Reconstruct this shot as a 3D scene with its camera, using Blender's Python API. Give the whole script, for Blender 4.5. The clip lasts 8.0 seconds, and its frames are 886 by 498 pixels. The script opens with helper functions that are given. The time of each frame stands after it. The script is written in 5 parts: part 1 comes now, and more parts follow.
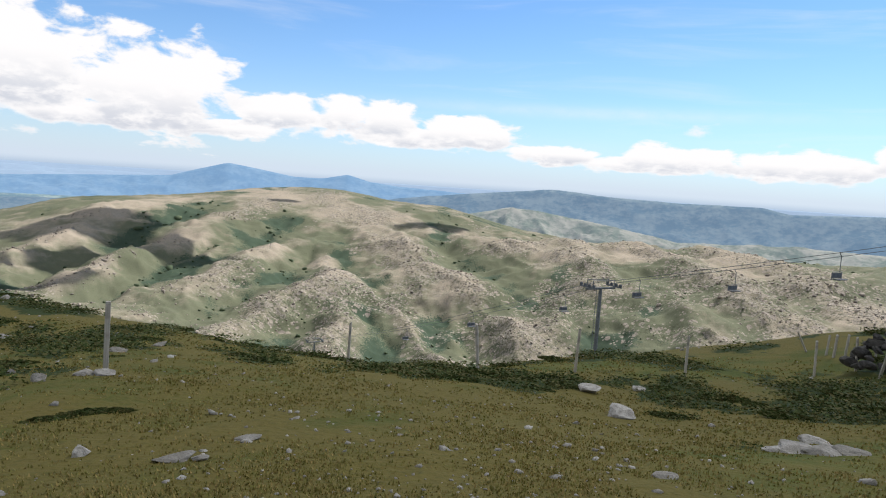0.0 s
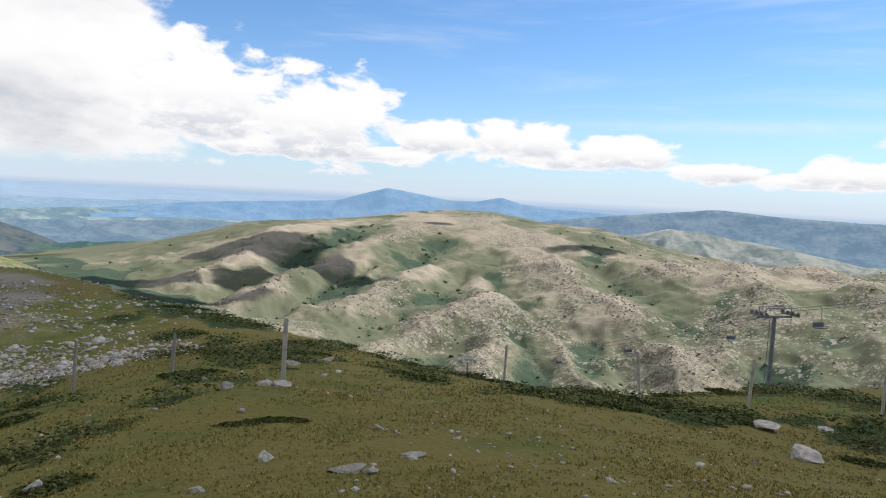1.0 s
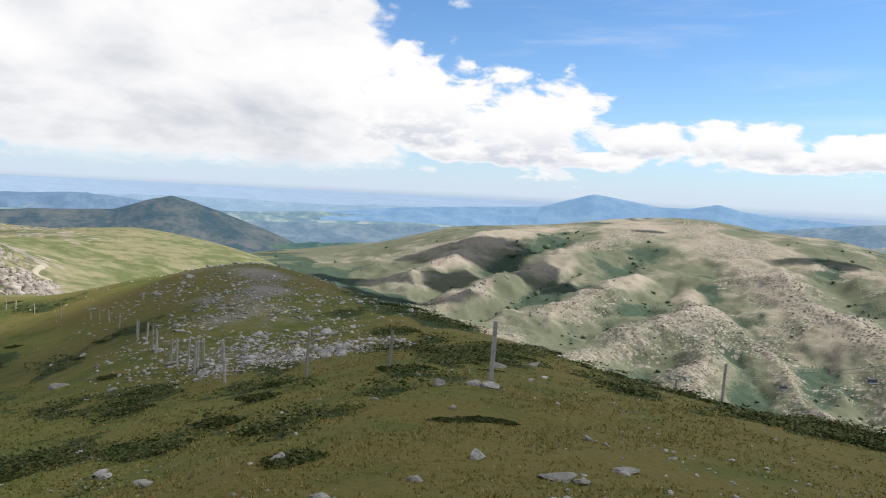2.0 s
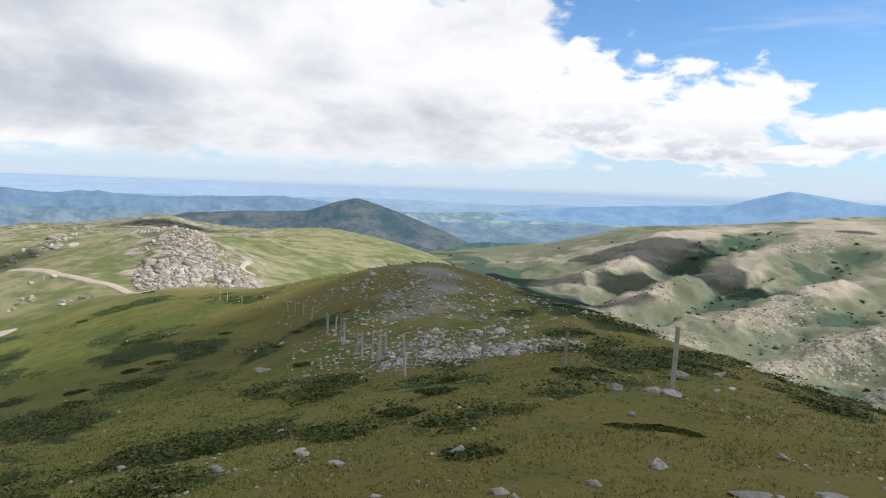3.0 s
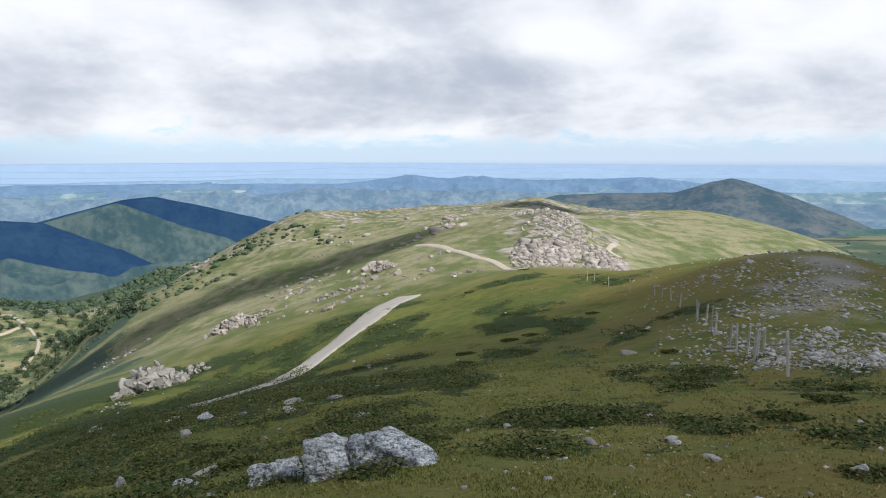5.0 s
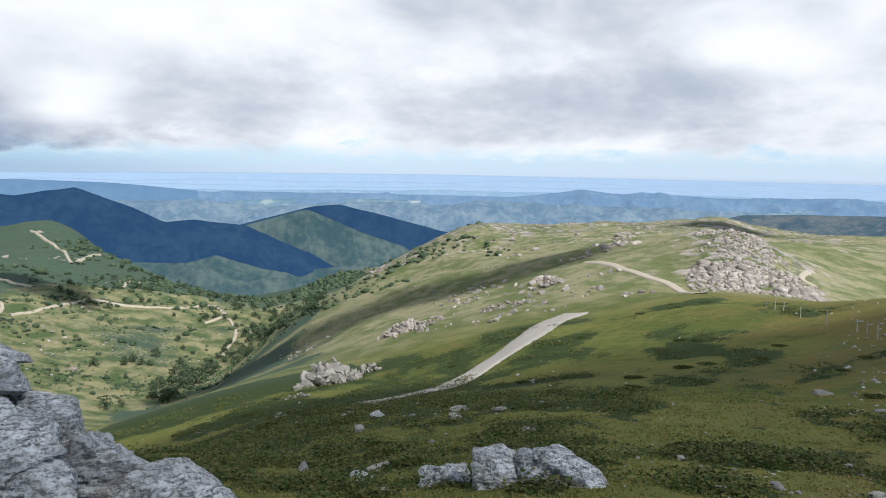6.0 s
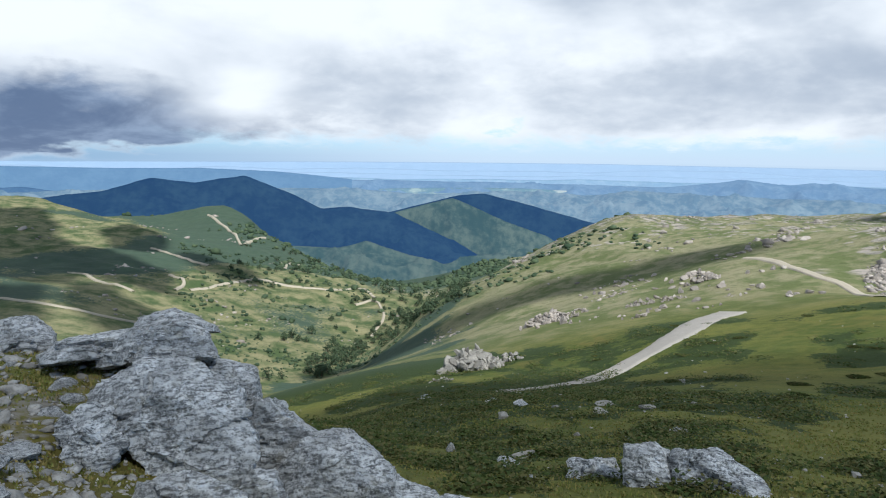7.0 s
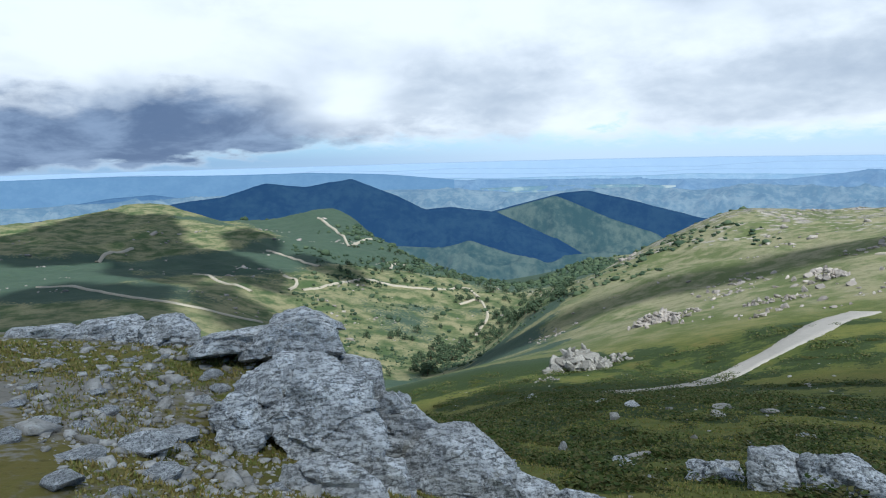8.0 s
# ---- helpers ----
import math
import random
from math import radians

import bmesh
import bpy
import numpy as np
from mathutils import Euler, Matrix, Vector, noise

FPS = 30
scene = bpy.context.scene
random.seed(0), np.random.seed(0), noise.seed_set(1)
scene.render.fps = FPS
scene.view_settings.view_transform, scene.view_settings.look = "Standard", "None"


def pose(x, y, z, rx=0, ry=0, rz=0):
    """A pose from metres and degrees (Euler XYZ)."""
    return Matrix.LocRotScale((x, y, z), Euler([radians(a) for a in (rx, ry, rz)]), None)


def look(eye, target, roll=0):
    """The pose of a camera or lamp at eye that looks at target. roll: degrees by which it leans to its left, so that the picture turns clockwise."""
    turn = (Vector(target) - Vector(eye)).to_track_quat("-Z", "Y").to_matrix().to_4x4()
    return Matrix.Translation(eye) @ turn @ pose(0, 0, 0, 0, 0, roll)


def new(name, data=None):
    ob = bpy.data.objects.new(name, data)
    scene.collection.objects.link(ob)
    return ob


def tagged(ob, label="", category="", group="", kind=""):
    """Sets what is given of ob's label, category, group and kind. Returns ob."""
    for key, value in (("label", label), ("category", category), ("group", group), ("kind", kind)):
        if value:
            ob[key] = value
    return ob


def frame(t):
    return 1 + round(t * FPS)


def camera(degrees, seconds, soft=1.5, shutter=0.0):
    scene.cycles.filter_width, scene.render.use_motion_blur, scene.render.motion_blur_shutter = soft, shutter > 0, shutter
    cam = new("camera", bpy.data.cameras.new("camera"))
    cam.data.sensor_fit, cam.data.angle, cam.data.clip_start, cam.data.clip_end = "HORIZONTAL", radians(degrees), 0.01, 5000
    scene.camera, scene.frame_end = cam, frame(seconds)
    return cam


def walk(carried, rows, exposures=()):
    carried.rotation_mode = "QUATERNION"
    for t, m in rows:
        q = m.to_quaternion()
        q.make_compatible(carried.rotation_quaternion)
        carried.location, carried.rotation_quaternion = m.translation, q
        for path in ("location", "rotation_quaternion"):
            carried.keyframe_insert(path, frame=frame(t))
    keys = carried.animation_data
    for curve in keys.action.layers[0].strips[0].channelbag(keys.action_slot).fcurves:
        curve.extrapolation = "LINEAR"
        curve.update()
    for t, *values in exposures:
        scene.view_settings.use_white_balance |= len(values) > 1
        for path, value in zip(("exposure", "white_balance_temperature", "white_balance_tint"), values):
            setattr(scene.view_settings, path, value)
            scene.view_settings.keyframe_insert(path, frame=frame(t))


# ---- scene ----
cam = camera(66.73, 8.0, soft=1.1)
# seconds, eye x y z, yaw (to the left), pitch, lean to the right
ROWS = [
    (0.0, 0.000, -0.000, 1.550, 0.00, -6.06, -3.74),
    (0.5, -0.089, 0.012, 1.549, 5.08, -6.14, -2.79),
    (1.0, -0.144, -0.008, 1.546, 13.08, -4.90, -2.83),
    (1.5, -0.232, 0.047, 1.516, 21.21, -4.86, -2.82),
    (2.0, -0.289, -0.026, 1.519, 30.40, -5.22, -2.82),
    (2.2, -0.300, -0.041, 1.516, 34.13, -5.32, -2.52),
    (3.3, -0.318, -0.175, 1.545, 48.84, -6.13, -2.06),
    (3.5, -0.326, -0.198, 1.582, 51.64, -6.36, -2.17),
    (4.0, -0.283, -0.261, 1.592, 59.45, -5.92, -0.95),
    (4.5, -0.199, -0.365, 1.602, 69.73, -6.48, -1.27),
    (4.7, -0.171, -0.404, 1.614, 72.22, -7.23, -0.83),
    (5.8, -0.087, -0.621, 1.681, 86.62, -6.77, 0.27),
    (6.0, -0.052, -0.646, 1.674, 89.98, -6.69, -0.79),
    (6.5, 0.049, -0.761, 1.674, 97.11, -7.83, -0.55),
    (7.0, 0.084, -0.814, 1.688, 102.25, -7.75, -0.69),
    (7.5, 0.270, -0.916, 1.731, 106.70, -6.57, -0.94),
    (8.0, 0.415, -0.925, 1.738, 111.06, -7.77, 1.21),
]
walk(cam, [(t, pose(x, y, z, 0, 0, yaw) @ pose(0, 0, 0, 90 + pitch, 0, 0) @ pose(0, 0, 0, 0, 0, -lean)) for t, x, y, z, yaw, pitch, lean in ROWS],
     exposures=[(0.0, 0.0, 6550, 12), (2.2, 0.0, 6480, 11), (4.5, 0.0, 6200, 11), (6.5, 0.0, 6080, 9), (8.0, 0.0, 5650, 5)])

# ---------------------------------------------------------------- node helpers
class Nodes:
    """Short spelling for shader trees: values are sockets or numbers."""

    def __init__(self, tree):
        self.t = tree
        tree.nodes.clear()

    def put(self, kind, props=None, **links):
        n = self.t.nodes.new(kind)
        for k, v in (props or {}).items():
            setattr(n, k, v)
        for k, v in links.items():
            self.wire(n.inputs[k.replace("_", " ")], v)
        return n

    def wire(self, socket, v):
        if isinstance(v, bpy.types.NodeSocket):
            self.t.links.new(v, socket)
        elif isinstance(v, (tuple, list)) and len(v) == 3 and len(socket.default_value) == 4:
            socket.default_value = (*v, 1)
        else:
            socket.default_value = v

    def math(self, op, a, b=0.0, c=0.0, clamp=False):
        n = self.t.nodes.new("ShaderNodeMath")
        n.operation, n.use_clamp = op, clamp
        for i, v in enumerate((a, b, c)):
            self.wire(n.inputs[i], v)
        return n.outputs[0]

    def add(self, a, b):
        return self.math("ADD", a, b)

    def sub(self, a, b):
        return self.math("SUBTRACT", a, b)

    def mul(self, a, b):
        return self.math("MULTIPLY", a, b)

    def div(self, a, b):
        return self.math("DIVIDE", a, b)

    def step(self, v, lo, hi, a=0.0, b=1.0):
        n = self.t.nodes.new("ShaderNodeMapRange")
        n.interpolation_type = "SMOOTHSTEP"
        for i, x in enumerate((v, lo, hi, a, b)):
            self.wire(n.inputs[i], x)
        return n.outputs[0]

    def mix(self, f, a, b, blend="MIX"):
        n = self.t.nodes.new("ShaderNodeMix")
        n.data_type, n.blend_type = "RGBA", blend
        for s, v in ((n.inputs[0], f), (n.inputs[6], a), (n.inputs[7], b)):
            self.wire(s, v)
        return n.outputs[2]

    def noise(self, vec, scale, detail=4.0, rough=0.55, warp=0.0):
        n = self.put("ShaderNodeTexNoise", Scale=scale, Detail=detail, Roughness=rough, Distortion=warp)
        if vec is not None:
            self.wire(n.inputs["Vector"], vec)
        return n.outputs[0]

    def cells(self, vec, scale, feature="F1", out="Distance"):
        n = self.put("ShaderNodeTexVoronoi", {"feature": feature}, Scale=scale)
        if vec is not None:
            self.wire(n.inputs["Vector"], vec)
        return n.outputs[out]

    def stretch(self, vec, x, y, z):
        n = self.put("ShaderNodeMapping", Vector=vec)
        n.inputs["Scale"].default_value = (x, y, z)
        return n.outputs[0]

    def attr(self, name):
        return self.put("ShaderNodeAttribute", {"attribute_name": name}).outputs["Fac"]

    def bump(self, height, strength, distance):
        return self.put("ShaderNodeBump", Height=height, Strength=strength, Distance=distance).outputs[0]

    def surface(self, colour, rough=0.9, normal=None, metal=0.0, spec=0.2):
        n = self.put("ShaderNodeBsdfPrincipled", Base_Color=colour, Roughness=rough, Metallic=metal, Specular_IOR_Level=spec)
        if normal is not None:
            self.wire(n.inputs["Normal"], normal)
        out = self.put("ShaderNodeOutputMaterial", Surface=n.outputs[0])
        return n


def material(name):
    m = bpy.data.materials.new(name)
    m.use_nodes = True
    return m, Nodes(m.node_tree)


# ---------------------------------------------------------------- sun and sky
SUN_AZ, SUN_EL = -48.0, 48.0     # the sun stands to the right of the first view


def heading(az, el=0.0):
    """The direction az degrees to the left of +y, el degrees up."""
    a, e = radians(az), radians(el)
    return Vector((-math.sin(a) * math.cos(e), math.cos(a) * math.cos(e), math.sin(e)))


sun = new("sun", bpy.data.lights.new("sun", "SUN"))
sun.data.energy, sun.data.angle, sun.data.color = 5.8, radians(0.6), (1.0, 0.965, 0.90)
sun.matrix_world = look(heading(SUN_AZ, SUN_EL) * 900, (0, 0, 0))

world = bpy.data.worlds.new("sky")
scene.world = world
world.use_nodes = True
N = Nodes(world.node_tree)
sky = N.put("ShaderNodeTexSky", {"sky_type": "NISHITA", "sun_disc": False, "sun_elevation": radians(SUN_EL), "sun_rotation": radians(-SUN_AZ),
                                 "altitude": 1500.0, "air_density": 1.0, "dust_density": 0.6, "ozone_density": 2.0})
way = N.put("ShaderNodeTexCoord").outputs["Generated"]
xyz = N.put("ShaderNodeSeparateXYZ", Vector=way)
AZ = N.mul(N.math("ARCTAN2", N.mul(xyz.outputs[0], -1.0), xyz.outputs[1]), 57.2958)
EL = N.mul(N.math("ARCSINE", xyz.outputs[2]), 57.2958)


def puff(az, el, wide, high, amount):
    """A soft swelling of the cloud cover round a direction."""
    a, e = N.div(N.sub(AZ, az), wide), N.div(N.sub(EL, el), high)
    return N.mul(N.math("EXPONENT", N.mul(N.add(N.mul(a, a), N.mul(e, e)), -1.0)), amount)


def total(values):
    s = values[0]
    for v in values[1:]:
        s = N.add(s, v)
    return s


blue = N.mix(1.0, sky.outputs[0], (0.088, 0.128, 0.156), "MULTIPLY")
haze = N.math("EXPONENT", N.mul(N.math("MAXIMUM", EL, 0.0), -0.21))
air = N.mix(N.mul(haze, 0.92), blue, N.mix(N.step(AZ, 96.0, 136.0), (0.66, 0.76, 0.89), (0.30, 0.44, 0.63)))
flat = N.put("ShaderNodeCombineXYZ", X=N.div(AZ, 8.0), Y=N.div(N.add(EL, N.mul(N.math("POWER", N.math("MAXIMUM", EL, 0.0), 0.5), 2.0)), 5.4), Z=0.0).outputs[0]
lump = N.noise(flat, 0.95, 3.0, 0.5, 0.3)
puffs = N.math("SUBTRACT", 1.0, N.cells(N.put("ShaderNodeVectorMath", {"operation": "ADD"}, Vector=flat).outputs[0], 2.6))
fine = N.noise(flat, 3.4, 8.0, 0.62, 0.2)
billow = total([N.mul(lump, 0.58), N.mul(fine, 0.30), N.mul(puffs, 0.12)])
cover = total([
    N.step(AZ, 27.0, 48.0, -0.13, 0.15), N.mul(N.step(AZ, -40, -70), 0.15),
    puff(46.0, 9.5, 12.0, 5.0, 0.14), puff(45.0, 16.0, 8.0, 2.4, -0.20), puff(64.0, 12.0, 18.0, 6.0, 0.16), puff(-6.0, 12.0, 24.0, 4.8, -0.30),
    puff(100.0, 1.4, 26.0, 1.2, -0.03), puff(134.0, 6.0, 18.0, 4.0, 0.30), puff(60.0, 1.0, 40.0, 1.1, -0.05), puff(100.0, 13.0, 44.0, 8.0, 0.2), puff(39.0, 3.4, 7.0, 1.6, 0.12)])
thick = N.add(billow, cover)
dense = N.step(thick, 0.455, 0.585)
dense = N.mul(dense, N.step(N.add(EL, N.mul(N.sub(fine, 0.5), 2.4)), 0.5, 2.2))
knobs = N.add(N.mul(N.noise(flat, 2.2, 7.0, 0.58, 0.25), 1.5), N.mul(N.cells(flat, 2.4, "SMOOTH_F1"), -0.5))


def heap(az, el, wide, high):
    """A single heaped cloud: how far inside it a direction lies, and how near to its grey foot."""
    a, e = N.div(N.sub(AZ, az), wide), N.div(N.sub(EL, el), high)
    deep = N.sub(1.0, N.math("SQRT", N.add(N.mul(a, a), N.mul(e, e))))
    return N.add(deep, N.mul(N.sub(knobs, 0.52), 1.15)), e


heaped, foot_grey = None, 0.0
for az_, el_, w_, h_ in ((23.9, 5.6, 7.0, 4.4), (33.5, 7.0, 6.0, 4.6), (28.5, 3.2, 6.0, 1.2), (13.9, 4.4, 4.4, 1.5), (8.6, 4.7, 3.4, 1.7), (5.6, 4.5, 3.4, 1.9), (-1.5, 3.8, 4.8, 1.6), (3.0, 3.2, 8.0, 1.0), (-8.5, 2.5, 4.6, 0.9),
                         (18.0, 2.8, 5.0, 0.9), (-18.6, 2.6, 5.4, 1.3), (-14.5, 2.0, 4.0, 0.8), (-28.0, 2.5, 7.0, 1.2), (-35.0, 3.0, 4.0, 1.4)):
    inside, e_ = heap(az_, el_, w_, h_)
    lit = N.mul(N.step(inside, 0.0, 0.5), N.step(e_, 0.1, -0.75))
    heaped = inside if heaped is None else N.math("MAXIMUM", heaped, inside)
    foot_grey = N.math("MAXIMUM", foot_grey, lit)
heap_seen = N.step(heaped, 0.0, 0.26)
heap_tone = N.mix(N.mul(foot_grey, N.step(fine, 0.3, 0.6)), (1.0, 1.0, 1.0), (0.66, 0.70, 0.77))
streak = N.step(N.noise(N.stretch(flat, 0.35, 1.6, 1.0), 1.0, 6.0, 0.6, 0.6), 0.48, 0.8, 0.0, 0.3)
wisp = puff(-12.0, 6.0, 16.0, 0.5, 0.5)
grey = total([N.mul(N.noise(flat, 0.62, 4.0, 0.5, 0.3), 0.97), N.mul(fine, 0.10), N.mul(N.step(thick, 0.55, 0.85), 0.12),
              puff(131.0, 3.2, 13.0, 3.2, 0.15), puff(92.0, 6.5, 16.0, 3.0, 0.15), puff(112.0, 5.0, 10.0, 1.6, 0.12),
              puff(72.0, 6.0, 12.0, 2.6, 0.14), puff(50.0, 5.2, 14.0, 2.0, 0.08), puff(110.0, 11.5, 12.0, 4.6, -0.26), puff(118.5, 5.2, 3.6, 1.9, -0.42), puff(136.0, 8.6, 11.0, 2.8, -0.4), puff(24.5, 8.0, 7.0, 3.0, -0.25), puff(24.5, 4.0, 6.0, 1.2, 0.12),
              puff(66.0, 9.3, 4.6, 1.5, -0.34), puff(46.0, 10.0, 8.0, 3.0, -0.24), puff(34.0, 11.0, 6.0, 3.0, -0.1), puff(0.0, 4.2, 20.0, 1.4, -0.2)])
shade = N.step(grey, 0.42, 1.02)
ragged = N.mul(N.sub(billow, 0.5), 5.0)
rim_el = N.add(N.mul(N.sub(144.0, AZ), 0.058), -0.75)
storm = N.mul(N.mul(N.step(N.add(N.sub(EL, rim_el), ragged), -0.25, 0.55), N.step(N.add(EL, N.mul(ragged, 2.2)), 6.6, 3.2)), N.step(N.add(AZ, N.mul(ragged, 6.0)), 108.0, 125.0))
storm = N.mul(storm, N.sub(1.0, N.math("MINIMUM", puff(119.0, 4.4, 5.0, 1.9, 1.1), 1.0)))
gloom = N.mix(N.step(N.noise(flat, 1.3, 5.0, 0.6, 0.3), 0.36, 0.64), (0.12, 0.175, 0.29), (0.27, 0.345, 0.48))
body = N.mix(N.mul(storm, 0.95), N.mix(shade, (1.0, 1.0, 1.0), (0.47, 0.52, 0.60)), gloom)
airy = N.mix(N.math("MAXIMUM", N.mul(streak, N.step(EL, 1.0, 6.0)), N.mul(wisp, fine)), air, (0.95, 0.97, 1.0))
high_cloud = N.mix(N.noise(flat, 0.4, 4.0), (0.50, 0.55, 0.63), (0.33, 0.38, 0.46))     # the thick cover overhead
seen = N.mix(N.step(EL, 20.0, 34.0), N.mix(heap_seen, N.mix(N.math("MAXIMUM", dense, storm), airy, body), heap_tone), high_cloud)
low = N.step(EL, -1.0, -0.2)
seen = N.mix(low, (0.45, 0.58, 0.74), seen)
N.put("ShaderNodeOutputWorld", Surface=N.put("ShaderNodeBackground", Color=seen, Strength=1.0).outputs[0])

# ---------------------------------------------------------------- the lie of the land
EYE = 1.55
# Each line of the land is a few stations: bearing (degrees to the left), distance, and degrees that it lies above the first eye.
FOOT = [(-60, 3, 0.15), (-30, 3, 0.17), (0, 3, 0.20), (45, 3, 0.22), (90, 3, 0.30), (105, 3, 0.33), (116, 3, 0.32), (125, 3, 0.25), (136, 3, 0.13), (170, 3, 0.1), (210, 3, 0.08)]
MEADOW = [(20.8, 8.05, -22.9), (-15, 16.5, -18), (45, 9.2, -21.9), (31, 15, -16.4), (48.6, 25, -16.3), (57.5, 12.6, -22.3), (84.6, 12.5, -24.0),
          (85.7, 29.8, -19.6), (103.4, 20.2, -23.5), (102.4, 44.5, -19.8), (-3.7, 21, -16.0), (-20.8, 25, -14.5), (-29.9, 29, -12.9),
          (40, 40, -11.8), (52, 45, -11.6), (60, 60, -12.4), (116, 14, -22.6), (116, 8, -27.5), (124, 9, -24.2), (130.4, 6.8, -25.4), (134.8, 8.4, -21.8), (131, 11, -16.2), (145, 16, -11.3), (165, 20, -8), (200, 30, -6)]
BROW = [(-60, 45, -7.0), (-45, 45, -7.6), (-31.6, 45, -9.3), (-22, 36, -12.4), (-14, 30, -13.9), (-3.4, 27, -15.9), (8, 27, -16.0), (17, 29, -14.8),
        (26, 34, -12.8), (34, 45, -10.5), (42, 60, -8.0), (46, 66, -6.95), (50, 72, -7.3), (55, 85, -8.2), (63, 100, -9.5)]
DROP = [(-60, 150, -22), (-40, 150, -24), (-15, 130, -25), (8, 130, -25), (25, 140, -23), (37, 160, -17), (47, 170, -12), (130, 60, -22), (118, 50, -23), (145, 60, -20), (170, 120, -16), (210, 150, -14)]
SADDLE = [(69, 112, -9.5), (73, 112, -10.4), (78.5, 110, -12.0), (84, 85, -14.4), (87, 70, -17.3), (92, 62, -18.6), (97, 62, -19.5), (106, 75, -19.6)]
ROCKY_HILL = [(69, 135, -9.2), (60.6, 165, -8.5), (62, 178, -7.2), (65.5, 192, -4.8), (68.9, 192, -4.7), (73.6, 190, -6.0), (78.4, 180, -7.4), (67, 230, -5.6)]
WEST_RIDGE = [(91, 340, -5.9), (87.5, 330, -4.6), (83, 320, -4.85), (76.5, 335, -4.4), (72, 340, -4.3), (67.5, 345, -3.45), (64.2, 345, -4.6), (61, 340, -4.7), (55.7, 330, -4.3), (52, 300, -5.0), (48, 260, -6.4), (43.5, 250, -8.2)]
WEST_FLANK = [(96, 310, -8.9), (103.4, 270, -12.8), (94.5, 150, -13.5), (99.7, 120, -16.4), (108, 140, -17.4), (112, 112, -18.5), (102.6, 190, -15.2), (85, 200, -8.7), (92, 220, -9.6)]
VALLEY = [(116, 200, -19.6), (112, 250, -18.0), (108, 310, -16.3), (104, 400, -13.1), (101.8, 620, -10.6), (100.4, 900, -9.3), (97, 560, -9.4), (88, 600, -7.5), (75, 700, -6), (60, 700, -6)]
FAR_SIDE = [(122.6, 860, -4.75), (120.3, 840, -4.5), (118, 770, -5.85), (115.1, 680, -7.6), (111.1, 550, -10.1), (107.4, 460, -11.7), (113, 320, -15.2), (117, 420, -11.4), (110, 400, -13.2),
            (127.6, 640, -5.5), (123.6, 600, -6.6), (119.9, 560, -8.2), (124, 720, -5.9), (144.5, 760, -4.4), (141, 760, -4.2), (137.2, 760, -3.8), (134.7, 760, -3.35), (133.1, 760, -3.7), (129, 720, -5.0),
            (125, 330, -12.3), (132, 280, -11.5), (135, 500, -7.3), (165, 600, -4), (200, 600, -4)]
BACK = [(140, 1150, -6.6), (130, 1120, -7.2), (122, 1150, -7.6), (117, 1000, -9.6), (113, 860, -11.6), (109, 720, -12.6), (106, 1000, -11.4), (112, 1100, -11.0)]
RAVINE = [(-55, 420, -20), (-30, 430, -20), (-10, 430, -21), (8, 430, -20.5), (20, 520, -17), (28, 620, -13.2), (36, 720, -10.4), (44, 850, -8.2), (52, 900, -7.0), (3, 700, -11.6), (-3, 640, -13.2)]
SPUR = [(19, 590, -14.1), (16.9, 640, -13.0), (12.4, 740, -10.3), (9.7, 860, -8.3), (11.7, 1100, -5.0), (-5.6, 930, -6.2), (-13.2, 850, -6.3), (-17.5, 720, -8.7), (-22, 620, -10.4)]
CREST = [(44, 1350, -6.2), (38, 1350, -5.6), (34, 1350, -4.7), (30, 1400, -3.3), (22, 1400, -2.7), (15, 1400, -1.9), (9, 1400, -1.7), (4.3, 1350, -2.4), (0, 1300, -2.6), (-3, 1150, -4.2),
         (-10, 1050, -5.1), (-17, 1000, -5.0), (-25.5, 1000, -5.0), (-34, 1000, -4.6), (-60, 1000, -4.5)]
BEYOND = [(a, 2100, e) for a, e in ((-60, -5), (-30, -6), (0, -5.5), (25, -5), (45, -5.5), (60, -6), (80, -6), (100, -9), (120, -7), (145, -6), (200, -5))]
HORIZON = [(a, 4700, -1.6) for a in (-60, -20, 20, 60, 100, 150, 210)]


def grade(az, r, el):
    """The mean slope down from the first eye's foot to a station."""
    return math.tan(radians(-el)) - EYE / r


STATIONS = [(a, r, q) for a, r, q in FOOT] + [(a, r, grade(a, r, e)) for line in (
    MEADOW, BROW, DROP, SADDLE, ROCKY_HILL, WEST_RIDGE, WEST_FLANK, VALLEY, FAR_SIDE, BACK, RAVINE, SPUR, CREST, BEYOND, HORIZON) for a, r, e in line]


class Land:
    """A thin plate bent through the stations, in bearing and log distance."""

    def __init__(self):
        p = np.array([(a / 11.0, math.log(r) / 0.42) for a, r, q in STATIONS])
        q = np.array([s[2] for s in STATIONS])
        k = self.kernel(p, p) + np.eye(len(p)) * 0.004
        a = np.block([[k, np.c_[p, np.ones(len(p))]], [np.c_[p, np.ones(len(p))].T, np.zeros((3, 3))]])
        self.p, self.w = p, np.linalg.solve(a, np.r_[q, 0, 0, 0])

    def kernel(self, a, b):
        d2 = ((a[:, None, :] - b[None, :, :]) ** 2).sum(-1)
        return 0.5 * d2 * np.log(d2 + 1e-9)

    def drop(self, az, r):
        p = np.c_[np.asarray(az) / 11.0, np.log(np.maximum(r, 1.5)) / 0.42]
        q = np.concatenate([self.kernel(c, self.p) @ self.w[:-3] for c in np.array_split(p, max(1, len(p) // 20000))])
        return q + p @ self.w[-3:-1] + self.w[-1]


LAND = Land()


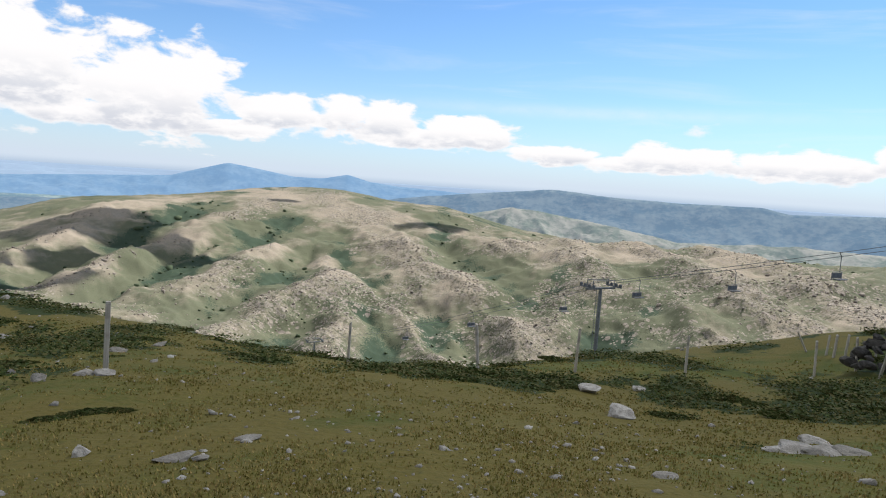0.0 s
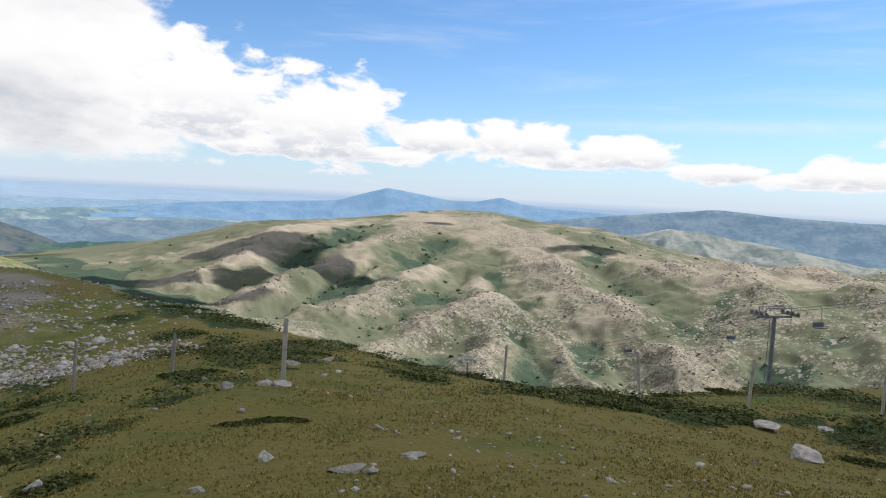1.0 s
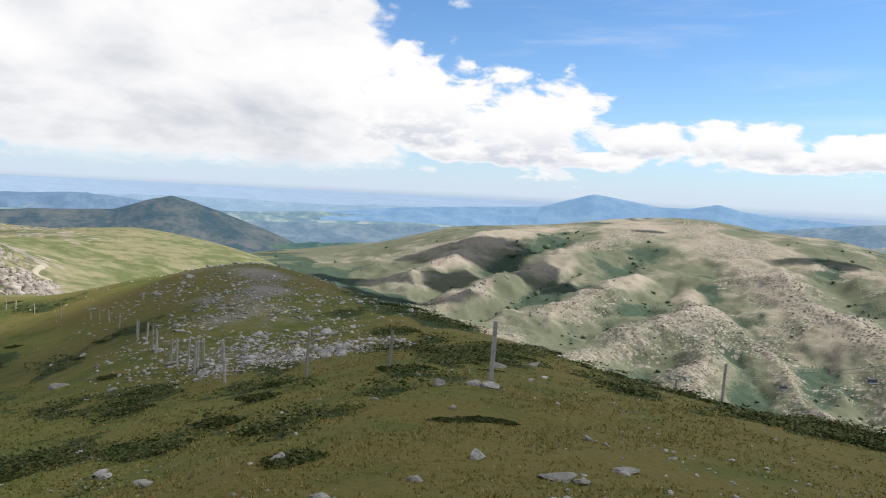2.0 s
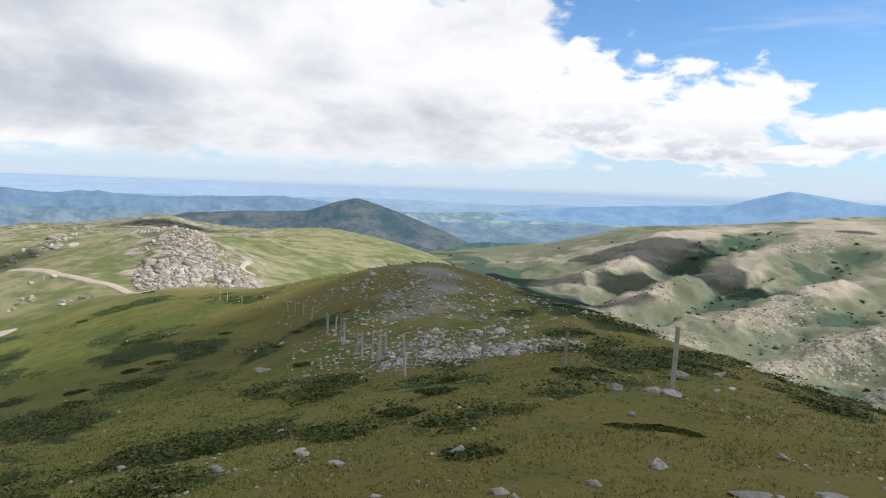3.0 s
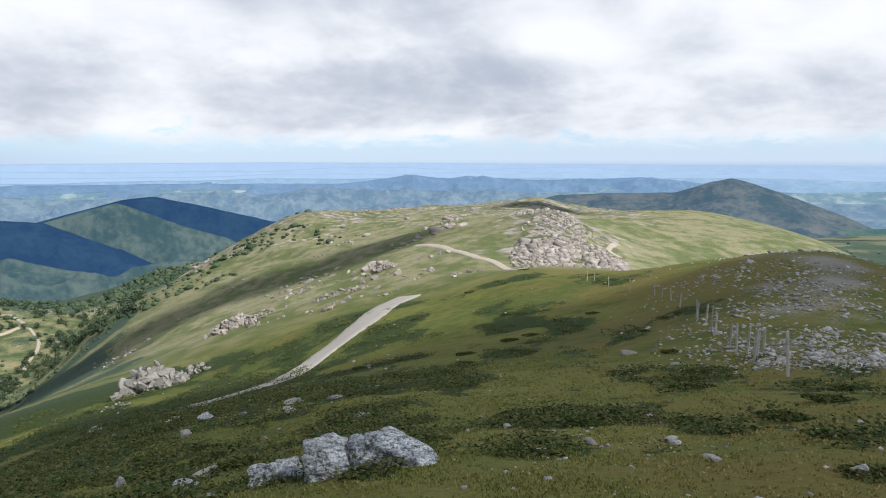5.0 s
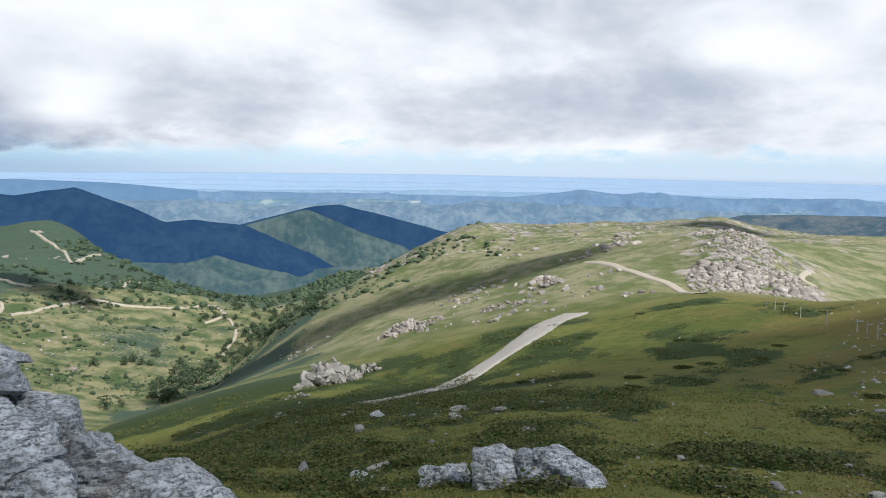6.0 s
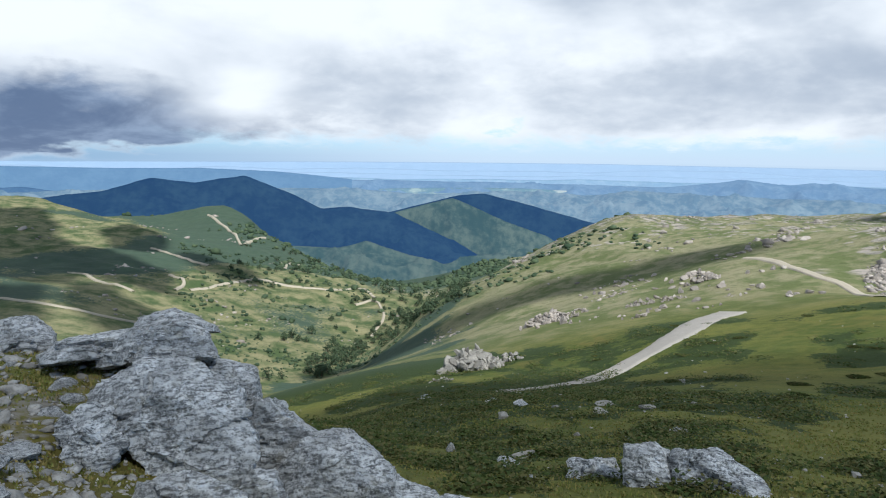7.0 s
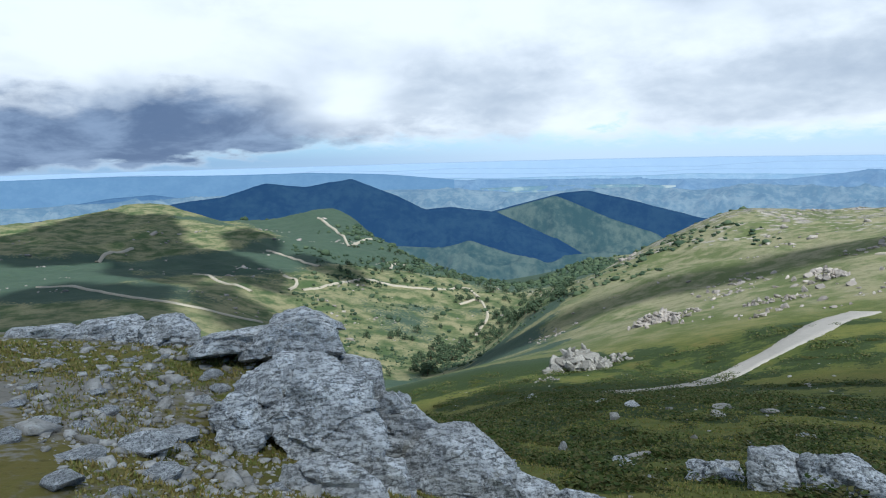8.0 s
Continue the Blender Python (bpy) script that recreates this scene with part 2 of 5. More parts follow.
def lattice(x, y, seed):
    """Smooth value noise in [-1, 1] on numpy arrays."""
    xi, yi = np.floor(x).astype(np.int64), np.floor(y).astype(np.int64)
    fx, fy = x - xi, y - yi
    fx, fy = fx * fx * fx * (fx * (fx * 6 - 15) + 10), fy * fy * fy * (fy * (fy * 6 - 15) + 10)

    def h(i, j):
        n = (i * 374761393 + j * 668265263 + seed * 974634777) & 0xFFFFFFFF
        n = ((n ^ (n >> 13)) * 1274126177) & 0xFFFFFFFF
        return ((n ^ (n >> 16)) & 0xFFFF) / 32767.5 - 1.0

    return (h(xi, yi) * (1 - fx) + h(xi + 1, yi) * fx) * (1 - fy) + (h(xi, yi + 1) * (1 - fx) + h(xi + 1, yi + 1) * fx) * fy


def fbm(x, y, size, octaves=4, seed=1, gain=0.5, ridged=False):
    s, a, t = np.zeros_like(x, dtype=float), 1.0, 0.0
    for o in range(octaves):
        c, d = math.cos(o * 1.1), math.sin(o * 1.1)
        v = lattice((x * c - y * d) / size + 17.3 * o, (x * d + y * c) / size + 5.1 * o, seed + o)
        s += a * (1 - 2 * np.abs(v) if ridged else v)
        t += a
        a *= gain
        size *= 0.5
    return s / t


def polar(x, y):
    return np.degrees(np.arctan2(-np.asarray(x, float), np.asarray(y, float))), np.hypot(x, y)


def wrapped(az):
    return np.where(az < -120, az + 360, az)


def smooth(v, lo, hi):
    t = np.clip((v - lo) / (hi - lo), 0, 1)
    return t * t * (3 - 2 * t)


# Ravines and spurs of the granite mountain, from their heads down: bearing and height angle.
GULLIES = [[(10.3, -5.6), (6.8, -8.3), (3.8, -11.0), (-0.3, -13.7), (-2.9, -15.4)], [(11.2, -6.6), (14.3, -9.1), (17.4, -11.0), (20.8, -13.2)], [(-11.8, -6.8), (-7.8, -9.0), (-4.5, -10.7), (-2.0, -13.0)],
           [(4.6, -4.4), (-0.8, -6.0), (-5.8, -8.5), (-10.8, -10.9), (-13.8, -12.9)], [(17.1, -5.0), (21.0, -7.0), (24.7, -9.2), (27.4, -10.5)], [(-14.1, -5.9), (-17.4, -7.9), (-21.9, -9.1), (-25.7, -10.4)],
           [(13.0, -4.4), (16.5, -6.3), (20.5, -8.4), (24.0, -11.3)], [(20.0, -3.5), (25.0, -5.4), (29.5, -7.9), (32.0, -9.0)], [(12.0, -11.6), (13.0, -13.4), (14.4, -15.4)], [(6.6, -11.6), (4.6, -14.0), (3.6, -15.6)], [(-17.5, -9.2), (-19.5, -11.4), (-20.3, -13.0)]]
SPURS = [[(9.5, -2.0), (10.8, -4.7), (9.5, -6.5), (8.7, -8.9), (7.7, -10.7), (8.6, -13.0), (9.2, -15.4)], [(8.7, -8.9), (12.4, -10.9), (16.4, -12.8), (19.5, -14.1)], [(8.7, -8.9), (4.7, -11.6), (1.9, -14.0), (0.2, -15.6)],
         [(7.1, -3.1), (3.1, -6.2), (-0.9, -8.4), (-4.5, -11.3), (-7.5, -13.3)], [(-3.2, -5.8), (-10.3, -5.3), (-13.2, -6.0), (-10.6, -9.0), (-9.0, -12.9)], [(-13.2, -6.0), (-16.0, -7.5), (-19.7, -9.6), (-24.2, -11.9)],
         [(-14.9, -4.9), (-20.7, -6.1), (-25.2, -9.1), (-27.3, -10.8)], [(10.7, -5.6), (15.7, -7.3), (19.2, -9.2), (23.0, -10.8), (25.4, -11.8)], [(14.6, -2.6), (18.5, -4.6), (22.2, -7.0), (26.3, -8.3), (28.9, -9.4)], [(22.3, -3.0), (26.3, -4.0), (30.1, -6.7), (32.9, -7.9)],
         [(-22.0, -4.8), (-28.0, -6.0), (-33.0, -8.5)]]


def lie(az, el):
    """Where a line of sight meets the bent plate alone."""
    r = np.exp(np.linspace(math.log(300), math.log(1600), 500))
    over = np.nonzero(-LAND.drop(np.full(500, az), r) * r > EYE + math.tan(radians(el)) * r)[0]
    q = r[over[0]] if len(over) else 700.0
    return -math.sin(radians(az)) * q, math.cos(radians(az)) * q


COURSES = [[lie(a, e) for a, e in g] for g in GULLIES]
RIBS = [[lie(a, e) for a, e in g] for g in SPURS]


def near(x, y, courses, wide):
    """1 on the lines, falling to 0 at wide metres from them."""
    best = np.full(x.shape, 1e9)
    for c in courses:
        for (ax, ay), (bx, by) in zip(c, c[1:]):
            dx, dy = bx - ax, by - ay
            t = np.clip(((x - ax) * dx + (y - ay) * dy) / (dx * dx + dy * dy), 0, 1)
            best = np.minimum(best, np.hypot(x - ax - t * dx, y - ay - t * dy))
    return np.clip(1 - best / wide, 0, 1)


def spine(x, y):
    """How far a place of the granite mountain lies on a spur (1) or in a hollow (-1), and how near to a ravine's bed."""
    wx, wy = x + 16 * fbm(x, y, 70, 3, 25), y + 16 * fbm(x, y, 70, 3, 26)
    rib, bed = near(wx, wy, RIBS, 95.0), near(wx, wy, COURSES, 62.0)
    dx, dy = wx + 252.0, wy - 1428.0
    flute = fbm(np.degrees(np.arctan2(dx, -dy)) / 7.0 + 40, np.hypot(dx, dy) / 300.0, 1.0, 4, 23, 0.55, True)
    return 0.95 * rib ** 1.2 - 0.35 + 0.28 * flute + 0.25 * fbm(wx, wy, 70, 5, 21, 0.55, True), bed


def ground_z(x, y):
    """Height of the ground at places given as arrays."""
    x, y = np.atleast_1d(np.asarray(x, float)), np.atleast_1d(np.asarray(y, float))
    az, r = polar(x, y)
    az = wrapped(az)
    z = -LAND.drop(az, r) * r
    z += fbm(x, y, 2.2, 4, 11) * 0.08 * smooth(r, 1, 6) * (1 - smooth(r, 30, 60)) + fbm(x, y, 14, 3, 12) * 0.3 * smooth(r, 12, 40)
    mount = smooth(r, 330, 520) * (1 - smooth(az, 36, 48))
    crown_, bed = spine(x, y)
    z += mount * ((crown_ * 17 - 2 - 15 * bed) * (0.3 + 0.7 * smooth(np.hypot(x + 252, y - 1428), 250, 620)) + 5 * fbm(x, y, 45, 4, 27, 0.6, True) + 9 * fbm(x, y, 130, 4, 28, 0.5, True) - 3) * (0.35 + 0.65 * smooth(np.hypot(x + 252, y - 1428), 60, 500)) * (1 - 0.65 * smooth(r, 1100, 1380))
    side = smooth(r, 240, 420) * smooth(az, 98, 110)
    z += side * (fbm(x, y, 150, 5, 31, 0.5, True) * 7 + fbm(x, y, 45, 4, 32, 0.5, True) * 2.2)
    west = smooth(r, 120, 200) * smooth(az, 52, 62) * (1 - smooth(az, 100, 110)) * (1 - smooth(r, 420, 520))
    z += west * (fbm(x, y, 60, 4, 41, 0.5, True) * 2.4 + fbm(x, y, 9, 3, 42) * 0.35)
    return z


def ground_at(x, y):
    return float(ground_z(x, y)[0])


START, NORTH, SADDLEWARD, WEST = (0.0, 0.0, 1.55), (-0.29, -0.04, 1.52), (-0.17, -0.42, 1.62), (0.42, -1.03, 1.74)     # places that the walk passes


def on_ray(az, el, eye=START, first=2.0, last=1500.0):
    """Where the line of sight at a bearing and height angle comes down to the ground."""
    r = np.exp(np.linspace(math.log(first), math.log(last), 1200))
    a = radians(az)
    x, y = eye[0] - math.sin(a) * r, eye[1] + math.cos(a) * r
    z = eye[2] + np.tan(radians(el)) * r
    under = np.nonzero(ground_z(x, y) > z)[0]
    i = under[0] if len(under) else len(r) - 1
    return Vector((x[i], y[i], ground_at(x[i], y[i])))


def grid_mesh(name, co, rows, cols, wrap=False):
    """A quad sheet from rows x cols places."""
    me = bpy.data.meshes.new(name)
    me.vertices.add(len(co))
    me.vertices.foreach_set("co", np.ascontiguousarray(co, dtype=np.float32).ravel())
    i, j = np.meshgrid(np.arange(rows - 1), np.arange(cols if wrap else cols - 1), indexing="ij")
    k = (j + 1) % cols
    q = np.stack([i * cols + j, (i + 1) * cols + j, (i + 1) * cols + k, i * cols + k], -1).reshape(-1, 4)
    me.loops.add(q.size)
    me.loops.foreach_set("vertex_index", q.ravel().astype(np.int32))
    me.polygons.add(len(q))
    me.polygons.foreach_set("loop_start", np.arange(0, q.size, 4, dtype=np.int32))
    me.polygons.foreach_set("use_smooth", np.ones(len(q), dtype=bool))
    me.update(calc_edges=True)
    me.validate()
    return me


def attribute(me, name, values):
    a = me.attributes.new(name, "FLOAT", "POINT")
    a.data.foreach_set("value", np.ascontiguousarray(values, dtype=np.float32))

# ---------------------------------------------------------------- materials
def ground_material():
    m, n = material("mountain ground")
    pos = n.put("ShaderNodeNewGeometry").outputs["Position"]
    rock, shrub, bare, dry = n.attr("rock"), n.attr("shrub"), n.attr("bare"), n.attr("dry")
    big, mid, tiny = n.noise(pos, 0.05, 5), n.noise(pos, 0.6, 5), n.noise(pos, 7.0, 4)
    grass = n.mix(n.step(n.add(n.mul(big, 0.6), n.mul(mid, 0.4)), 0.38, 0.62), (0.07, 0.09, 0.019), (0.15, 0.146, 0.036))
    lush = n.mix(n.step(n.noise(pos, 0.09, 6, 0.65), 0.36, 0.64), (0.062, 0.092, 0.036), (0.235, 0.215, 0.115))
    pasture = n.mix(n.step(n.add(n.mul(big, 0.5), n.mul(n.noise(pos, 0.2, 5), 0.5)), 0.40, 0.6), (0.115, 0.135, 0.052), (0.245, 0.225, 0.13))
    clump = n.noise(pos, 2.6, 5, 0.65)
    straw = n.mix(tiny, (0.08, 0.07, 0.019), (0.20, 0.163, 0.048))
    c = n.mix(n.step(n.add(n.add(dry, n.mul(n.sub(mid, 0.5), 1.5)), n.mul(n.sub(tiny, 0.5), 0.7)), 0.2, 0.8), grass, straw)
    c = n.mix(n.mul(n.step(tiny, 0.45, 0.75), 0.5), c, (0.045, 0.055, 0.014))
    c = n.mix(n.attr("high"), c, n.mix(n.attr("stony"), n.mix(n.attr("lush"), pasture, lush), n.mix(n.step(n.add(n.attr("warm"), n.mul(n.sub(n.noise(pos, 0.04, 6, 0.65), 0.5), 1.3)), 0.12, 0.85), (0.135, 0.145, 0.095), (0.36, 0.31, 0.245))))
    # Distant scrub is paler and bluer: haze put into its colour.
    leaf = n.mix(n.attr("high"), n.mix(clump, (0.012, 0.02, 0.006), (0.05, 0.075, 0.02)), n.mix(n.noise(pos, 0.15, 5), (0.036, 0.062, 0.045), (0.075, 0.105, 0.07)))
    c = n.mix(n.step(n.add(shrub, n.add(n.mul(n.sub(mid, 0.5), 0.7), n.mul(n.sub(clump, 0.5), 0.5))), 0.46, 0.53), c, leaf)
    soil = n.mix(mid, (0.13, 0.115, 0.09), (0.29, 0.27, 0.235))
    c = n.mix(n.step(n.add(bare, n.mul(n.sub(tiny, 0.5), 0.9)), 0.4, 0.65), c, soil)
    far_mid, far_fine = n.noise(pos, 0.03, 6, 0.62), n.noise(pos, 0.12, 6, 0.65)
    stone = n.mix(n.step(far_fine, 0.3, 0.7), (0.23, 0.20, 0.175), (0.42, 0.365, 0.31))
    for size, edge in ((0.16, 0.55), (0.38, 0.6)):
        cell = n.put("ShaderNodeTexVoronoi", Vector=n.put("ShaderNodeVectorMath", {"operation": "ADD"}, Vector=pos).outputs[0], Scale=size)
        pick = n.put("ShaderNodeSeparateColor", Color=cell.outputs["Color"]).outputs[0]
        lies = n.mul(n.step(n.add(cell.outputs["Distance"], n.mul(n.sub(far_fine, 0.5), 0.7)), edge, edge - 0.18), n.mul(n.step(rock, 0.03, 0.15), n.step(n.sub(n.add(rock, n.mul(n.sub(far_mid, 0.5), 1.1)), pick), -0.06, 0.06)))
        c = n.mix(lies, c, n.mix(n.mul(pick, 0.5), stone, (0.37, 0.345, 0.315)))
    h = n.add(n.mul(tiny, 0.05), n.mul(mid, 0.12))
    h = n.add(h, n.mul(n.mul(n.noise(pos, 0.2, 7, 0.7), rock), 2.4))
    # Between the rocks: dark scrub, and shadow put into the colour.
    gap = n.mul(n.step(n.noise(pos, 0.3, 6, 0.72), 0.48, 0.6), n.mul(n.step(rock, 0.1, 0.35), 0.75))
    c = n.mix(gap, c, (0.062, 0.072, 0.045))
    c = n.mix(n.mul(n.step(n.noise(pos, 9.0, 5, 0.7), 0.5, 0.72), 0.4), c, (0.03, 0.03, 0.01))
    c = n.mix(n.mul(n.mul(n.step(n.noise(pos, 0.7, 6, 0.7), 0.5, 0.66), n.attr("high")), 0.4), c, (0.05, 0.068, 0.025))
    n.surface(c, 0.95, n.bump(h, 0.8, 1.0), spec=0.1)
    return m


def hills_material(name, low, high, haze_glow, amount, fields=0.0):
    """A far range: woods and fields, its haze put into the colour and glow."""
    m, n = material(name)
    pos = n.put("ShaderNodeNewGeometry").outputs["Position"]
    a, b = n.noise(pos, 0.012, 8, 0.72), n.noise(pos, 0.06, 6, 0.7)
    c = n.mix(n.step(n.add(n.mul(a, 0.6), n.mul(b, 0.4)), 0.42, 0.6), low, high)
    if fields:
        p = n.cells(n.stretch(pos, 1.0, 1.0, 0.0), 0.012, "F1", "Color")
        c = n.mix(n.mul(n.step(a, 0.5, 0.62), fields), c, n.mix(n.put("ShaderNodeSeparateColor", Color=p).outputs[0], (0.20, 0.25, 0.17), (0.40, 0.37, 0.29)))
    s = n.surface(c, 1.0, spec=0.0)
    s.inputs["Emission Color"].default_value = (*haze_glow, 1)
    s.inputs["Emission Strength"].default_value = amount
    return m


GROUND = ground_material()

# ---------------------------------------------------------------- far ranges
def far_range(name, label, r, crest, foot, depth, mat, seed, rough=0.12, step=0.12):
    """A range of hills: its crest line by bearings and height angles, its near side falling to the foot angle, a back side behind."""
    az = np.arange(crest[0][0], crest[-1][0], step if r < 4000 else 0.3)
    top = np.interp(az, [c[0] for c in crest], [c[1] for c in crest])
    if isinstance(foot, list):
        foot = np.interp(az, [c[0] for c in foot], [c[1] for c in foot])
    k = np.exp(-np.linspace(-2, 2, 9) ** 2)
    top = np.convolve(np.pad(top, 4, mode="edge"), k / k.sum(), mode="valid")
    rows = []
    steps = np.r_[np.linspace(0, 1, 22), 1.06]
    for s in steps:
        rr = r - depth * (1 - s)
        x, y = -np.sin(np.radians(az)) * rr, np.cos(np.radians(az)) * rr
        el = foot + (top - foot) * min(s, 1) ** 1.25
        if s > 1:
            el = el - 0.8
        n = fbm(x, y, r * 0.055, 5, seed, 0.5, True)
        el = el + rough * n * (0.25 if s >= 1 else 1.0) * (1 + 2.2 * math.sin(math.pi * min(s, 1)))
        rows.append(np.c_[x, y, EYE + rr * np.tan(np.radians(el))])
    me = grid_mesh(name, np.concatenate(rows), len(steps), len(az))
    me.flip_normals()
    me.materials.append(mat)
    return tagged(new(name, me), label, "mountain range", kind="structure")


# Haze is put into each emission, cloud shade into the darker colours.
SHADED = hills_material("wooded hills, cloud shade in the colour", (0.006, 0.012, 0.014), (0.014, 0.026, 0.026), (0.028, 0.085, 0.23), 0.6)
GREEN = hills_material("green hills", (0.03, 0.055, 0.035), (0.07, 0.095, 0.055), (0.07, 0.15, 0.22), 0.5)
DUSKY = hills_material("wooded hills, part shade in the colour", (0.02, 0.032, 0.03), (0.085, 0.08, 0.062), (0.075, 0.14, 0.22), 0.6)
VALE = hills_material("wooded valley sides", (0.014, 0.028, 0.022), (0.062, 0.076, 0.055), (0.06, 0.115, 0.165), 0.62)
DUSK = hills_material("far country, haze and cloud shade in the colour", (0.03, 0.045, 0.06), (0.045, 0.065, 0.08), (0.17, 0.33, 0.56), 0.66)
DEEP = hills_material("blue hills, haze and cloud shade in the colour", (0.02, 0.035, 0.05), (0.04, 0.06, 0.075), (0.09, 0.20, 0.40), 0.62)
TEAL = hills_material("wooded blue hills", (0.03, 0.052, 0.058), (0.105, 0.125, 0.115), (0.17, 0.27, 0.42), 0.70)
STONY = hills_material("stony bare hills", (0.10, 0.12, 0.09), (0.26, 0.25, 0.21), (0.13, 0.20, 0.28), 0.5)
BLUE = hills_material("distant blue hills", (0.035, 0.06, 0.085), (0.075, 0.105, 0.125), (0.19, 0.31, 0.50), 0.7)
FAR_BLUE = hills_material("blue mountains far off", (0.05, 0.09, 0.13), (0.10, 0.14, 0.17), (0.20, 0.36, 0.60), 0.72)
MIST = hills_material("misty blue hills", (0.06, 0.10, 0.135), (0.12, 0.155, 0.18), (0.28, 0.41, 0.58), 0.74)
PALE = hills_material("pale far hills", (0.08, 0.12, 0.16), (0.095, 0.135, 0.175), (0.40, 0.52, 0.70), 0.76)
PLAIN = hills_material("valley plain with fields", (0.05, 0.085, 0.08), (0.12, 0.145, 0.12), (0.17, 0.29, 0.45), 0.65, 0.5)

# Farther ranges take paler, bluer materials in place of haze.
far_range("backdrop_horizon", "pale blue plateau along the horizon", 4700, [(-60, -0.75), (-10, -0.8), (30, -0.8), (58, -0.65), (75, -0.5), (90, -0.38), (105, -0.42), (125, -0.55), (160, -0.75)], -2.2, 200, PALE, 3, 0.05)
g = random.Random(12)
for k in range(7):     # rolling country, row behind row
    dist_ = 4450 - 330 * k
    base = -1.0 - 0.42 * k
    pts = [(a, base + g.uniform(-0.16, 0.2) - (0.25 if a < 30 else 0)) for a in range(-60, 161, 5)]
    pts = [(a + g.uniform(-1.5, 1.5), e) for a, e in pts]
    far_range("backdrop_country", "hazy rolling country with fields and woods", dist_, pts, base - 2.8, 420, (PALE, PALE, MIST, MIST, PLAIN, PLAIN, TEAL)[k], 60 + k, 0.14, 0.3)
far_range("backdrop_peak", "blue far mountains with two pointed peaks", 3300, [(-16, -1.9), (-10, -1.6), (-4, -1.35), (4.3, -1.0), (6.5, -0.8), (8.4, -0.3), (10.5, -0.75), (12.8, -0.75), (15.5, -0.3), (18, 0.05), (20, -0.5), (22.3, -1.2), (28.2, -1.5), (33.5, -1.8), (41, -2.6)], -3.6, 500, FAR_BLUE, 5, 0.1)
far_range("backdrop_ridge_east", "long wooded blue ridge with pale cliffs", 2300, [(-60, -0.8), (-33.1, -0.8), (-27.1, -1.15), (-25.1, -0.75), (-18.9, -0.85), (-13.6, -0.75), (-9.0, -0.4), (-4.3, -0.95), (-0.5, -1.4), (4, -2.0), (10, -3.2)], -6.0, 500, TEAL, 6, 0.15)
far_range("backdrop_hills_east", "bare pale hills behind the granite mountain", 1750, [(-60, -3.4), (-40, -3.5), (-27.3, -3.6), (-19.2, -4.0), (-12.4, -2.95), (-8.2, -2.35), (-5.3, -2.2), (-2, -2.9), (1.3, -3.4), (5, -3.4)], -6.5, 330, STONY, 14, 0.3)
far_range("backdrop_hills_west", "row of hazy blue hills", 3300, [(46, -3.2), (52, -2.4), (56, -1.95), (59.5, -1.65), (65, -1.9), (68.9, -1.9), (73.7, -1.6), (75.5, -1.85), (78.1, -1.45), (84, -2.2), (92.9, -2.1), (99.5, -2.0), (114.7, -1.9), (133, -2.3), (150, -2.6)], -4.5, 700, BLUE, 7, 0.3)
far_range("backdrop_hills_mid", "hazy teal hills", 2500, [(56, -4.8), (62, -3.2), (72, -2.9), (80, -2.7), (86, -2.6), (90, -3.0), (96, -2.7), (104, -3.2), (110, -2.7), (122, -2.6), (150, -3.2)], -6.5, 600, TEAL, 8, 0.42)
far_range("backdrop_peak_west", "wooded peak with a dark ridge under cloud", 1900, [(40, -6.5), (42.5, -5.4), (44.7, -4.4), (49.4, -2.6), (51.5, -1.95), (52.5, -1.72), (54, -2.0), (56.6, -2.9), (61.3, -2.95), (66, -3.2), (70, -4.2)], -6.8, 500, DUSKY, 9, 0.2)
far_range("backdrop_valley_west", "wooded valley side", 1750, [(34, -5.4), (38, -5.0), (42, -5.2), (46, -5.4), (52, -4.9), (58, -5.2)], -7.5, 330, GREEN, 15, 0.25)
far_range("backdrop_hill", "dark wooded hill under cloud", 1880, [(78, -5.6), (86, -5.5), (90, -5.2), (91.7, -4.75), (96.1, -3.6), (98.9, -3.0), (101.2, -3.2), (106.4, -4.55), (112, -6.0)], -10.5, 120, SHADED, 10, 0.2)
# Lighter sheet for the hill's sunlit side; its rim is the shade's edge.
far_range("backdrop_hill_lit", "green front sheet coloured as the sunlit side of the dark hill", 1750, [(88, -9.5), (91, -8.0), (93.4, -6.5), (97, -5.3), (100, -4.0), (101.5, -3.4), (106.4, -4.7), (110, -6.8)], -10.5, 120, VALE, 16, 0.3)
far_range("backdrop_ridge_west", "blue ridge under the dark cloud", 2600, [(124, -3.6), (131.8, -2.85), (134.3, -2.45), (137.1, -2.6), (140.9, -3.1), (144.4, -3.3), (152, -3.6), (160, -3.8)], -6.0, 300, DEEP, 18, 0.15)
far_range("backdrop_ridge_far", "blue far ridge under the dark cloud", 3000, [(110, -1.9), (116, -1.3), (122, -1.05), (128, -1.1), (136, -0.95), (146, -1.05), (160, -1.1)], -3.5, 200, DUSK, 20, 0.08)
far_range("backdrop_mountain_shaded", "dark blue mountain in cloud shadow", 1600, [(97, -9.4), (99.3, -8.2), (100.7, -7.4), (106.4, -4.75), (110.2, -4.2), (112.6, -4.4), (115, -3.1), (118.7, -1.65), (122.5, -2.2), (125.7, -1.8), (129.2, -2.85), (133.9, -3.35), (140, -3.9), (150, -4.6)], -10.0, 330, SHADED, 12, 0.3)
